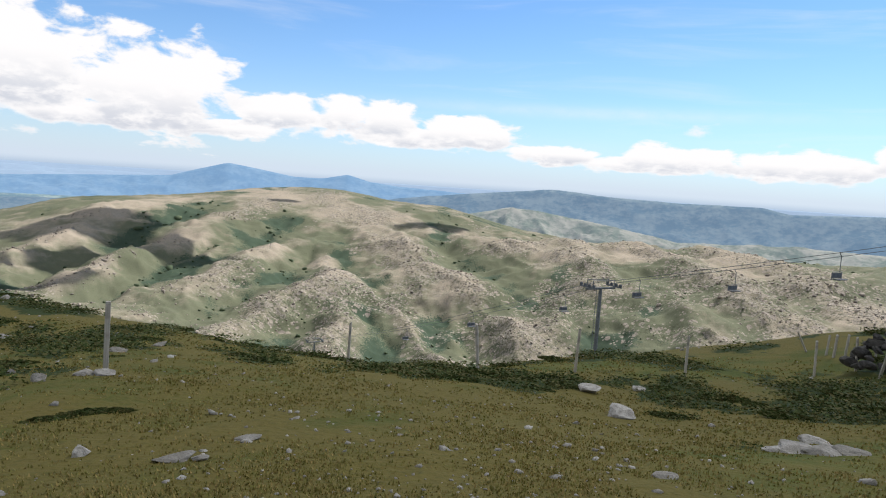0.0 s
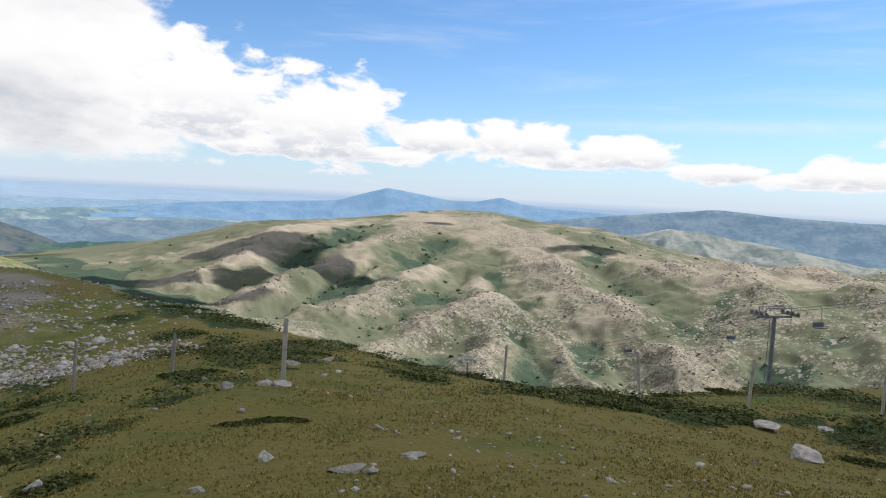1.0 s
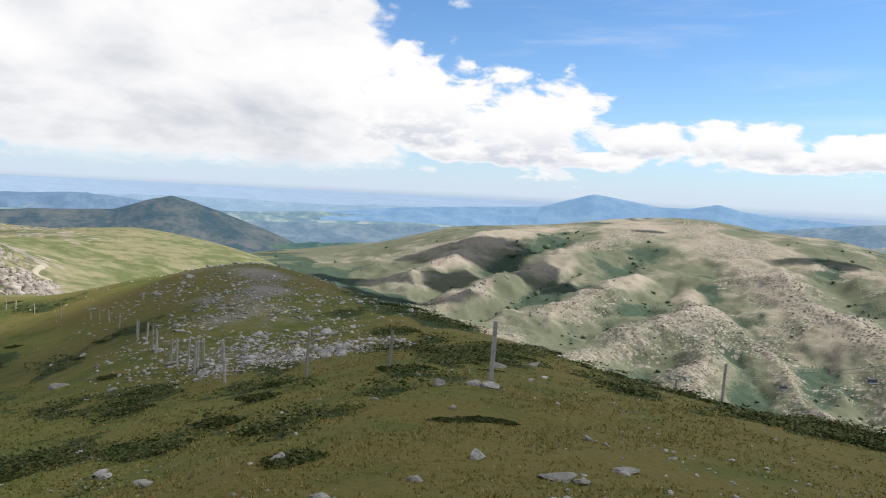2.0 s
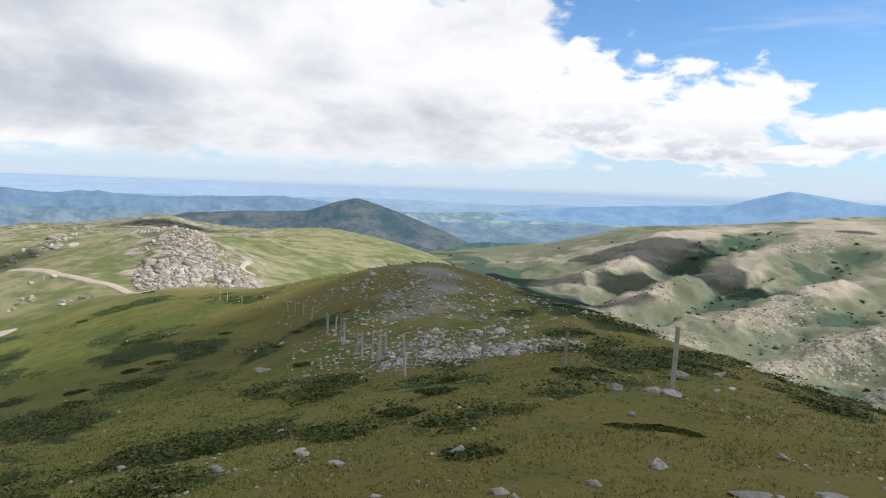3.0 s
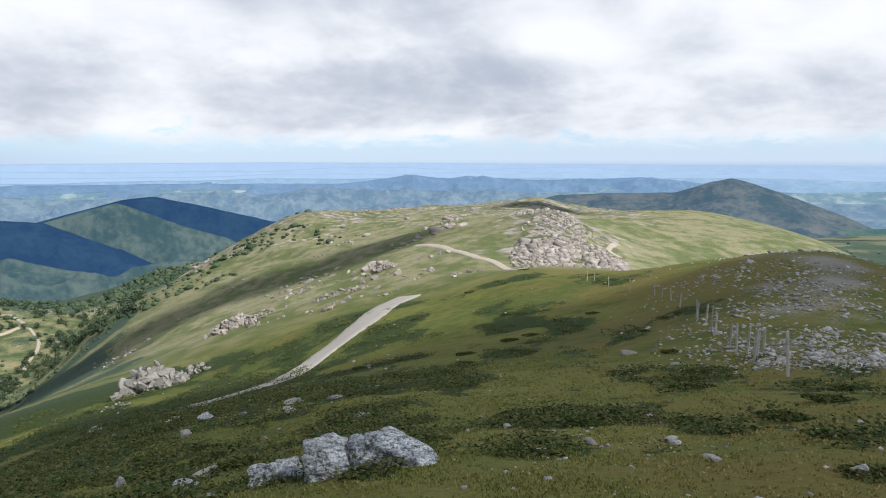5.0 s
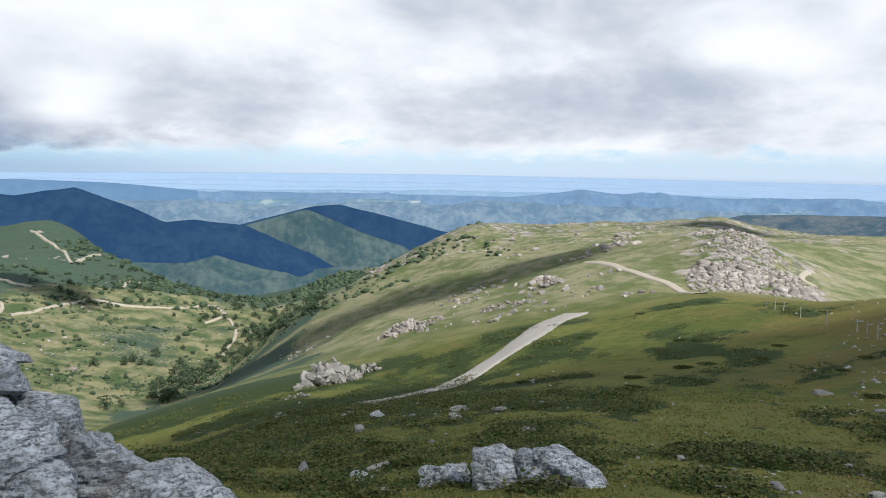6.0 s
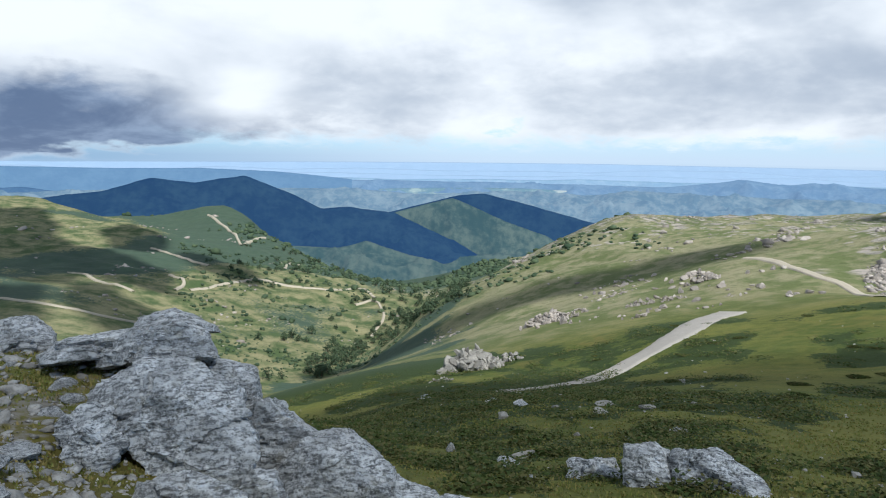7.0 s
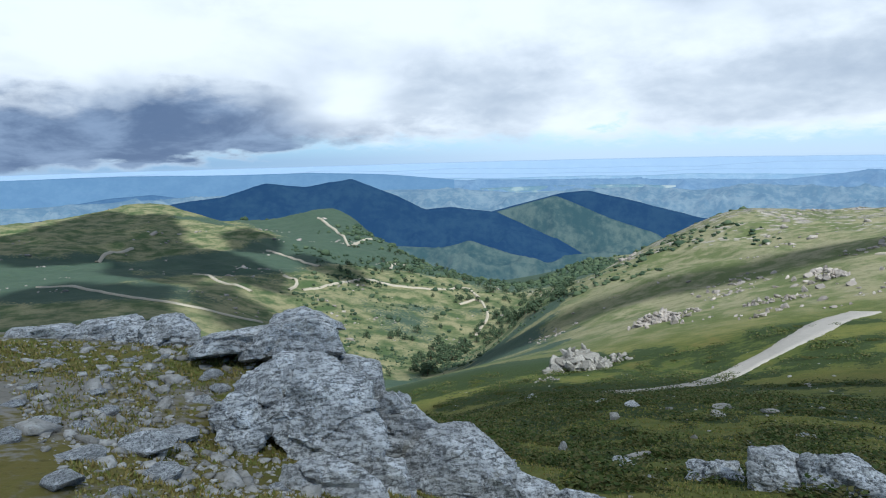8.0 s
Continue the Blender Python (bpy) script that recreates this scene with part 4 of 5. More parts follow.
# ---------------------------------------------------------------- the ground
def build_ground():
    az = np.r_[np.arange(-44, 152, 0.2), np.arange(152, 316, 4.0)]
    spans = ((1.2, 60, 150), (60, 110, 28), (110, 400, 90), (400, 1400, 215), (1400, 4700, 18))
    r = np.r_[0.05, 0.6, np.concatenate([np.exp(np.linspace(math.log(a), math.log(b), n, endpoint=False)) for a, b, n in spans]), 4700]
    A, R = np.meshgrid(az, r)
    x, y = (-np.sin(np.radians(A)) * R).ravel(), (np.cos(np.radians(A)) * R).ravel()
    z = ground_z(x, y)
    me = grid_mesh("ground", np.c_[x, y, z], len(r), len(az), True)
    a, rr = A.ravel(), R.ravel()
    a = wrapped(np.where(a > 240, a - 360, a))
    mount = smooth(rr, 330, 420) * (1 - smooth(a, 40, 50))
    spur, bed = spine(x, y)
    rock = mount * np.clip(0.36 + 0.45 * spur + 0.5 * fbm(x, y, 60, 4, 51) - 0.45 * bed - 0.4 * smooth(a, 12, 26) - 0.3 * smooth(rr, 720, 1000), 0, 1)
    rock += smooth(rr, 100, 140) * smooth(a, 52, 60) * (1 - smooth(a, 98, 106)) * (1 - smooth(rr, 450, 520)) * np.clip(0.04 + 0.34 * smooth(rr, 240, 320) + 0.5 * fbm(x, y, 26, 5, 52, 0.6), 0, 1) * (0.3 + 0.7 * smooth(rr, 200, 300))
    hill = np.exp(-((a - 65.5) / 4.2) ** 2) * smooth(rr, 130, 150) * (1 - smooth(rr, 195, 210))
    rock = np.maximum(rock, hill * 0.75)
    rock *= 1 - smooth(rr, 1500, 1700)
    shrub = np.where(rr < 130, streaks(x, y) * 0.85, 0)
    shrub = shrub + mount * np.clip(0.16 - 0.5 * spur + 0.6 * fbm(x, y, 50, 5, 62, 0.6) + 0.5 * bed, 0, 1)
    up = np.degrees(np.arctan2(z - EYE, rr))
    # Below this line the scrub colour also stands in for the slope's shade.
    shade_side = np.interp(a, (24, 27, 33, 39, 45, 50), (-14.5, -12.9, -10.3, -7.9, -5.5, -4.4))
    shrub += smooth(rr, 120, 160) * smooth(a, 22, 27) * (1 - smooth(a + 3 * fbm(x, y, 40, 3, 66), 40, 48)) * smooth(shade_side + 0.9 * fbm(x, y, 60, 3, 65) - up, -0.5, 0.4)
    shrub += smooth(rr, 420, 560) * smooth(a, 93, 99) * (1 - smooth(a, 122, 130)) * 0.7
    shrub += smooth(rr, 240, 320) * smooth(a, 98, 106) * np.clip(0.22 + 0.26 * smooth(a, 118, 126) + 0.8 * fbm(x, y, 70, 5, 63), 0, 0.85)
    shrub += smooth(rr, 200, 260) * smooth(a, 62, 70) * (1 - smooth(a, 98, 106)) * np.clip(-0.05 + 0.7 * fbm(x, y, 45, 5, 64), 0, 0.6)
    # More scrub, which also puts the shoulder's shade into the ground colour.
    shrub += smooth(rr, 85, 110) * (1 - smooth(rr, 230, 280)) * smooth(a, 96, 101) * (1 - smooth(a, 115, 120)) * np.clip(0.5 + 0.9 * fbm(x, y, 18, 4, 67), 0, 0.85)
    dry = np.clip(0.62 - 0.46 * smooth(a, 48, 84) + 0.34 * smooth(a, 114, 121) * (1 - smooth(a, 150, 175)) + 0.5 * fbm(x, y, 9, 3, 71), 0, 1) * (1 - 0.5 * smooth(rr, 100, 200))
    bare = np.clip(0.55 * fbm(x, y, 3, 4, 81), 0, 1) * (1 - smooth(rr, 90, 120))
    knoll = np.exp(-((a - 46) / 9.0) ** 2) * smooth(rr, 27, 32) * (1 - smooth(rr, 80, 95))
    bare = np.maximum(bare, knoll * (0.45 + 0.4 * fbm(x, y, 4, 3, 82)))
    lean = smooth(rr, 95, 150)
    bare = np.maximum(bare, smooth(a, 116, 123) * (1 - smooth(a, 150, 185)) * (1 - smooth(rr, 17, 24)) * (0.30 + 0.55 * fbm(x, y, 1.5, 4, 83) + 0.12 * smooth(a, 135, 142)))
    warm = mount * np.clip(0.40 + 0.5 * spur + 0.6 * fbm(x, y, 90, 4, 53) - 0.6 * bed - 0.3 * smooth(a, 30, 44), 0, 1)
    for name, v in (("lush", smooth(a, 95, 104) * smooth(rr, 105, 140)), ("stony", mount), ("warm", warm), ("high", lean), ("rock", rock), ("shrub", shrub), ("dry", dry), ("bare", bare)):
        attribute(me, name, v)
    me.materials.append(GROUND)
    return tagged(new("ground", me), "grassy mountain top falling into green valleys and bare granite slopes", "ground", kind="structure")


build_ground()



# ---------------------------------------------------------------- road and tracks
def ribbon(name, label, points, mat, eye=START, first=30.0, lift=0.0012):
    """A beaten way that lies on the ground along stations of bearing, height angle and width."""
    line = [(*on_ray(a, e, eye, first)[:2], w) for a, e, w in points]
    xs = np.linspace(0, len(line) - 1, (len(line) - 1) * 14 + 1)
    p = np.array([[np.interp(t, range(len(line)), [q[k] for q in line]) for k in range(3)] for t in xs])
    for k in range(3):
        f = np.ones(9) / 9
        p[:, k] = np.convolve(np.pad(p[:, k], 4, mode="edge"), f, mode="valid")
    t = np.gradient(p[:, :2], axis=0)
    t /= np.linalg.norm(t, axis=1)[:, None] + 1e-9
    side = np.c_[-t[:, 1], t[:, 0]]
    g = np.random.RandomState(len(name) * 31 + len(points))
    cols = []
    for k, s in enumerate((-0.5, -0.42, -0.2, 0.0, 0.2, 0.42, 0.5)):
        wob = 1 + (0.05 * g.randn(len(p)) if abs(s) > 0.4 else 0)
        x, y = p[:, 0] + side[:, 0] * s * p[:, 2] * wob, p[:, 1] + side[:, 1] * s * p[:, 2] * wob
        r = np.hypot(x, y)
        z = ground_z(x, y) + (r * lift + 0.04) * (-0.3 if abs(s) > 0.45 else 1.0)
        cols.append(np.c_[x, y, z])
    co = np.stack(cols, 1).reshape(-1, 3)
    me = grid_mesh(name, co, len(p), 7)
    me.materials.append(mat)
    return tagged(new(name, me), label, "road" if "road" in name else "track", kind="structure")


ribbon("road", "pale gravel road climbing the grassy slope", [(78.5, -11.75, 5.2), (80.5, -12.5, 5.0), (82.3, -13.8, 4.4), (84.2, -15.1, 3.8), (87.0, -16.9, 3.2), (90.1, -18.4, 2.7), (93.6, -19.1, 2.3), (98.0, -19.6, 1.8)], ROAD, SADDLEWARD, 30)
ribbon("path", "narrow sandy path over the saddle", [(68.8, -9.5, 2.2), (71.1, -8.95, 2.0), (73.4, -8.4, 2.0), (75.2, -7.85, 2.0), (76.8, -7.45, 2.0), (78.3, -7.5, 1.5)], TRACK, START, 80)
ribbon("path", "narrow sandy path behind the rocky hill", [(60.7, -8.4, 1.5), (62.0, -7.7, 1.4), (61.3, -7.2, 1.2)], TRACK, START, 100)
for way_ in ([(108.5, -15.4), (107.1, -13.5), (107.9, -12.1), (109.9, -12.6)], [(107.9, -12.1), (109.4, -11.1), (111.3, -11.3), (114.3, -11.0), (118.1, -10.1), (120.0, -10.5), (123.4, -10.8)],
             [(124.3, -10.8), (123.5, -10.3), (123.6, -9.9), (124.7, -9.5)], [(121.4, -9.0), (123.7, -8.2), (126.0, -7.3)], [(115.7, -9.5), (115.2, -8.8), (113.7, -9.3)],
             [(126.3, -13.3), (129.4, -12.4), (132.0, -11.5), (135.7, -10.5), (139.5, -9.3), (142.8, -8.8)], [(127.1, -10.8), (129.3, -9.9), (131.8, -8.8)],
             [(138.6, -7.5), (138.0, -6.8), (135.8, -6.5)], [(119.0, -7.5), (119.6, -6.3), (121.7, -4.7)], [(119.0, -7.3), (117.0, -6.8)]):
    ribbon("track", "sandy track winding over the valley side", [(a, e, 1.7 if e < -9 else 2.2) for a, e in way_], TRACK, WEST, 120, 0.002)


# ---------------------------------------------------------------- fence posts
def fence_post(place, high, wide, lean=(0.0, 0.0), seed=0):
    """A rough-sawn post with a weathered, slanting top."""
    rng = random.Random(seed)
    bm = bmesh.new()
    rings = 7
    loops = []
    for k in range(rings):
        z = -0.25 + (high + 0.25) * k / (rings - 1)
        w = wide * (1.0 - 0.12 * k / rings) * rng.uniform(0.93, 1.05)
        ring = []
        for a in range(8):
            t = a * math.pi / 4 + 0.2
            r = w * 0.5 * rng.uniform(0.9, 1.08) * (1.08 if a % 2 else 0.95)
            ring.append(bm.verts.new((math.cos(t) * r, math.sin(t) * r, z + (0.03 * math.cos(t + seed) if k == rings - 1 else 0))))
        loops.append(ring)
    for a, b in zip(loops, loops[1:]):
        for i in range(8):
            bm.faces.new((a[i], a[(i + 1) % 8], b[(i + 1) % 8], b[i]))
    bm.faces.new(loops[-1])
    ob = new("fence_post", mesh_of("fence_post", bm, WOOD))
    ob.matrix_world = pose(*place, lean[0], lean[1], rng.uniform(0, 90))
    return tagged(ob, "weathered grey wooden fence post standing in the turf", "fence post", "posts of the old fence")


def post_row(rows, eye, first=6.0):
    for k, (a, e, h) in enumerate(rows):
        p = on_ray(a, e, eye, first, 200)
        r = math.hypot(p.x - eye[0], p.y - eye[1])
        high = max(0.7, min(1.75, r * (math.tan(radians(e + h)) - math.tan(radians(e)))))
        rng = random.Random(k * 7 + int(a * 10))
        fence_post(p, high, rng.uniform(0.085, 0.12), (rng.uniform(-5, 5), rng.uniform(-5, 5)), k + int(a))


post_row([(34.6, -15.6, 3.42), (41.6, -16.2, 3.8), (48.2, -16.6, 3.48), (50.6, -15.7, 2.56), (51.1, -15.4, 2.42), (51.9, -15.2, 2.19), (52.4, -14.8, 1.9), (49.9, -14.8, 1.75),
          (53.4, -14.0, 1.8), (53.8, -13.8, 1.96), (54.2, -13.2, 1.6), (54.9, -12.8, 1.5)], NORTH)
post_row([(50.0, -15.5, 2.3), (53.2, -14.1, 1.73), (54.5, -12.9, 1.4), (55.9, -12.1, 1.25), (56.6, -11.6, 1.0), (57.3, -11.4, 0.95), (57.9, -11.3, 0.94), (59.9, -11.1, 1.15), (61.6, -10.7, 0.81),
          (62.8, -10.4, 0.75), (63.4, -10.3, 0.8), (64.0, -10.2, 0.76)], SADDLEWARD)
post_row([(7.6, -16.1, 3.5), (-3.7, -16.0, 3.8), (-12.0, -15.4, 3.7), (-20.8, -14.5, 3.2), (-29.9, -12.9, 2.6), (-31.0, -11.3, 1.7), (-31.7, -11.4, 1.9), (-32.5, -12.0, 2.4), (-30.5, -11.2, 1.5), (-33.6, -11.0, 1.8)], START)
fence_post(on_ray(-29.2, -11.2), 1.1, 0.09, (0, -32), 90)
fence_post(on_ray(-34.0, -12.2), 1.4, 0.1, (0, -38), 91)

# the squared, lighter post on its stone footing
p1 = on_ray(26.7, -16.3, START, 12)
bm = bmesh.new()
box(bm, (0, 0, 0.65), (0.105, 0.095, 1.6))
box(bm, (0, 0, 1.46), (0.095, 0.085, 0.05))
marker = new("marker_post", mesh_of("marker_post", bm, WOOD))
marker.matrix_world = pose(*p1, 0, 1.5, 25)
tagged(marker, "pale squared wooden marker post wedged among stones", "marker post")

# ---------------------------------------------------------------- chairlift
HEAD = heading(-13.5, 0) * 80 + Vector((0, 0, EYE - 80 * math.tan(radians(8.3))))
RISE, FALL = Vector((13.3, -24.7, 7.5)), Vector((-13.3, 24.7, -8.7))


def pylon(head):
    base = Vector((head.x, head.y, ground_at(head.x, head.y)))
    ob = new("lift_pylon")
    ob.location = base
    h = head.z - base.z
    ob.rotation_euler = (0, 0, math.atan2(RISE.y, RISE.x))     # x runs along the line
    bm = bmesh.new()
    tube(bm, (0, 0, -0.5), (0, 0, h), 0.30, 0.2, 14)
    part("column", bm, STEEL, ob)
    bm = bmesh.new()
    box(bm, (0, 0, 0.2), (1.6, 1.6, 0.9))
    part("footing", bm, CONCRETE, ob, "pale concrete footing block")
    bm = bmesh.new()
    box(bm, (0, 0, h), (0.22, 4.4, 0.22))
    part("cross_arm", bm, STEEL, ob)
    for s in (-2.0, 2.0):
        bm = bmesh.new()
        box(bm, (0, s, h + 0.25), (2.6, 0.1, 0.22))
        sheaves = part("sheave_beam", bm, STEEL, ob)
        for k in range(4):
            bm = bmesh.new()
            tube(bm, (-1.1 + 0.73 * k, s - 0.08, h + 0.42), (-1.1 + 0.73 * k, s + 0.08, h + 0.42), 0.2, 0.2, 12)
            part("sheave", bm, SEAT, sheaves)
    for k in (0, 1):
        bm = bmesh.new()
        tube(bm, (-0.5 + k, -1.6, h + 0.2), (-0.5 + k, -1.6, h + 1.0), 0.05, 0.05, 6)
        tube(bm, (-0.5 + k, 1.6, h + 0.2), (-0.5 + k, 1.6, h + 1.0), 0.05, 0.05, 6)
        tube(bm, (-0.5 + k, -1.6, h + 1.0), (-0.5 + k, 1.6, h + 1.0), 0.05, 0.05, 6)
        part("maintenance_frame", bm, STEEL, ob)
    bm = bmesh.new()
    for y in (-0.2, 0.2):
        tube(bm, (-0.55, y, 0.5), (-0.42, y, h), 0.03, 0.03, 5)
    for k in range(int(h / 0.4)):
        tube(bm, (-0.53, -0.2, 0.7 + 0.4 * k), (-0.53, 0.2, 0.7 + 0.4 * k), 0.018, 0.018, 4)
    part("ladder", bm, STEEL, ob)
    return tagged(ob, "tall grey steel chairlift pylon below the brow", "lift pylon", "pylons of the chairlift")


pylon(HEAD)
pylon(HEAD + RISE * 2.4)
pylon(HEAD + FALL * 3.8)
ACROSS = RISE.to_2d().normalized()
ACROSS = Vector((-ACROSS.y, ACROSS.x, 0))


def cable_point(s, side):
    """Along the line: s > 0 climbs from the pylon, s < 0 falls, in units of RISE; the rope sags a little."""
    p = HEAD + (RISE * s if s >= 0 else FALL * -s) + ACROSS * side * 2.0 + Vector((0, 0, 0.6))
    span = 2.4 if s >= 0 else 3.8
    u = abs(s) / span
    return p - Vector((0, 0, 4 * (0.35 if s >= 0 else 1.2) * u * (1 - u)))


for side in (-1, 1):
    cu = bpy.data.curves.new("lift_cable", "CURVE")
    cu.dimensions, cu.bevel_depth, cu.bevel_resolution = "3D", 0.025, 1
    sp = cu.splines.new("POLY")
    ss = [-3.8 + 6.2 * k / 60 for k in range(61)]
    sp.points.add(60)
    for q, s in zip(sp.points, ss):
        q.co = (*cable_point(s, side), 1)
    cu.materials.append(STEEL)
    tagged(new("lift_cable", cu), "thin dark steel haul rope of the chairlift", "cable", "ropes of the chairlift")


def lift_chair(s, side):
    p = cable_point(s, side)
    ob = new("lift_chair")
    ob.location = p
    ob.rotation_euler = (0, 0, math.atan2(RISE.y, RISE.x))
    bm = bmesh.new()
    tube(bm, (0, 0, 0.05), (0, 0.3, -0.3), 0.03, 0.03, 6)
    tube(bm, (0, 0.3, -0.3), (0, 0.3, -1.5), 0.03, 0.03, 6)
    tube(bm, (0, -0.6, -1.5), (0, 0.6, -1.5), 0.03, 0.03, 6)
    part("hanger", bm, STEEL, ob)
    bm = bmesh.new()
    box(bm, (0.25, 0, -2.05), (0.5, 1.25, 0.07))
    part("seat", bm, SEAT, ob)
    bm = bmesh.new()
    box(bm, (-0.02, 0, -1.78), (0.06, 1.25, 0.4))
    part("backrest", bm, SEAT, ob)
    for y in (-0.6, 0.6):
        bm = bmesh.new()
        tube(bm, (0, y, -1.5), (0, y, -2.1), 0.03, 0.03, 6)
        tube(bm, (0, y, -2.05), (0.5, y, -2.05), 0.03, 0.03, 6)
        part("side_frame", bm, STEEL, ob)
    return tagged(ob, "empty dark double chair hanging from the lift rope", "lift chair", "chairs of the chairlift")


for k, s in enumerate((1.02, 0.58, 0.28, -0.32, -0.9, -2.0)):
    lift_chair(s, 1 if k % 2 else -1)

# ---------------------------------------------------------------- heap of stones by the fence
rng = random.Random(5)
heap = new("stone_heap")
hp = on_ray(-35.2, -11.2, START, 15, 60)
heap.location = hp
HEAP_STONE = [mesh_of("heap_stone", rock_bmesh(80 + k, 2, 10, 0.05), DARK_STONE) for k in range(4)]
for k in range(70):
    u = rng.random()
    t, w = rng.uniform(0, 6.28), (1 - u) ** 0.6 * 1.7
    ob = new("heap_stone", HEAP_STONE[k % 4])
    ob.parent = heap
    s = rng.uniform(0.16, 0.4)
    ob.matrix_local = pose(math.cos(t) * w * 1.1, math.sin(t) * w * 0.8, u * 1.5, rng.uniform(-30, 30), rng.uniform(-30, 30), rng.uniform(0, 360)) @ Matrix.Diagonal((s * 1.3, s, s * 0.6, 1))
tagged(heap, "heap of dark flat stones beside the fence posts", "stone heap")

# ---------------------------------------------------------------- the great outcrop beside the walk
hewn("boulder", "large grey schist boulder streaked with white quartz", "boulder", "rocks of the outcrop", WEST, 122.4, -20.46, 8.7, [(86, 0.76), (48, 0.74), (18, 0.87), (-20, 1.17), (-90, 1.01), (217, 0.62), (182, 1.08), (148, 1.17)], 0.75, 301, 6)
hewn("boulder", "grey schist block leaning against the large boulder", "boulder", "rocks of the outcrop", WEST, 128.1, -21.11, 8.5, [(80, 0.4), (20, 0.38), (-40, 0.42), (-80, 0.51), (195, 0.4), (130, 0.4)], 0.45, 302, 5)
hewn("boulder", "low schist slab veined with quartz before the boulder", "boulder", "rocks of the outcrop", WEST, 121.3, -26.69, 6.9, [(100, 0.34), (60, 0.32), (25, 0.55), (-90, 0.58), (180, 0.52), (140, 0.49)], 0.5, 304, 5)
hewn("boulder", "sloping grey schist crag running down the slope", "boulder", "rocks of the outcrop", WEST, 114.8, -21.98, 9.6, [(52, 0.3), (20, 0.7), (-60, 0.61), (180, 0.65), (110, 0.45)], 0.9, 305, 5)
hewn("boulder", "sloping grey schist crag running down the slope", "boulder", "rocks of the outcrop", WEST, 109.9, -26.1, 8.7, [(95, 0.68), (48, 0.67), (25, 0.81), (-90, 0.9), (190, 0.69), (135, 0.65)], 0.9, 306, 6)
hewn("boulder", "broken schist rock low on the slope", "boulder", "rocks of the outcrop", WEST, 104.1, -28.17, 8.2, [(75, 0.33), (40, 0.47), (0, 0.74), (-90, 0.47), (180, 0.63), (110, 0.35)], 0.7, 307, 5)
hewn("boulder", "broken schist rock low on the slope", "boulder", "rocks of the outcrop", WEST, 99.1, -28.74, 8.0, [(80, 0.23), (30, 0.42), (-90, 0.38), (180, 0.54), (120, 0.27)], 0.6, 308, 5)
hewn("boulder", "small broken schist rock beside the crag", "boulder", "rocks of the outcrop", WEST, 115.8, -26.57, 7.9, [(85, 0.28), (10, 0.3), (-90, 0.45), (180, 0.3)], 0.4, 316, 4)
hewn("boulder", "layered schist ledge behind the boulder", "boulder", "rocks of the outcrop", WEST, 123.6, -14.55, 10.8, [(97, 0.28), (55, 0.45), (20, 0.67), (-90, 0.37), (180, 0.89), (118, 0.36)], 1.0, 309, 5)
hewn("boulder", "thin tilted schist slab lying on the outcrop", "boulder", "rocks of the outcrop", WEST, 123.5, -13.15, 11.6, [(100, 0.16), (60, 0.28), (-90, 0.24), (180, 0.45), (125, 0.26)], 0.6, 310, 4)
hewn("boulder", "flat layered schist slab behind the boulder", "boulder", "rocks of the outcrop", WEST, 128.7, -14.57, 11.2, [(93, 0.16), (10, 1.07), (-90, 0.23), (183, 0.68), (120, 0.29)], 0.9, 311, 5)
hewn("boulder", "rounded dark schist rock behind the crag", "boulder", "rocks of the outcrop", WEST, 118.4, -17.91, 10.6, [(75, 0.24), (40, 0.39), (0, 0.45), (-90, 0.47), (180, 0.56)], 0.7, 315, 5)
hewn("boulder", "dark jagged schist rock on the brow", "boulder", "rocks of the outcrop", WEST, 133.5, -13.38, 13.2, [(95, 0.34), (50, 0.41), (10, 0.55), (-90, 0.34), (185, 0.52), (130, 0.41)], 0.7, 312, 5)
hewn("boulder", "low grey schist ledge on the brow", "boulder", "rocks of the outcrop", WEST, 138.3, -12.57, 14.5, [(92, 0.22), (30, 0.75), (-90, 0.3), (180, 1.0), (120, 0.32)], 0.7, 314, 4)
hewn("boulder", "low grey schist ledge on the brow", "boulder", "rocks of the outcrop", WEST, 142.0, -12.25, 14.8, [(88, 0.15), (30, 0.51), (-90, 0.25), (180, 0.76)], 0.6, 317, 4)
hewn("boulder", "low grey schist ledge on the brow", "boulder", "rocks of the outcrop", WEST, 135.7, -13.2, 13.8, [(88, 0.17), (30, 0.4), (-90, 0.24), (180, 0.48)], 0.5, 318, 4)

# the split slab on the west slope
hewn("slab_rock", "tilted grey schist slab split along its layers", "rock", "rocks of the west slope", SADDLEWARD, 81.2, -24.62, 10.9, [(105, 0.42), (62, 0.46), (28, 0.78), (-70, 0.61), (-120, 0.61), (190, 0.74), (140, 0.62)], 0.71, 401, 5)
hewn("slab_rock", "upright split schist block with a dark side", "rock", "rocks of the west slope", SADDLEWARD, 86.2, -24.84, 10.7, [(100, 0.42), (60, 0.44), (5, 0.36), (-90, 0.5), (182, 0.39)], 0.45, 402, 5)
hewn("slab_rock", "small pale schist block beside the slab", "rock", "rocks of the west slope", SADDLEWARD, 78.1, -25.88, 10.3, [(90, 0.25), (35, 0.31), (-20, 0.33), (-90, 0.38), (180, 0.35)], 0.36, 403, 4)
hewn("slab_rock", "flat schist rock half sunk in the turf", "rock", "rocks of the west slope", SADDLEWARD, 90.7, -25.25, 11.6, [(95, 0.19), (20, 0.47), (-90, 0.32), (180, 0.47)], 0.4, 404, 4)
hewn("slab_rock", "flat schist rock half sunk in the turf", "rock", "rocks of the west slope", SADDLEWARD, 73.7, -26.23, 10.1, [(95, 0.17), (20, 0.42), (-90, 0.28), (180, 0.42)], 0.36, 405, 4)
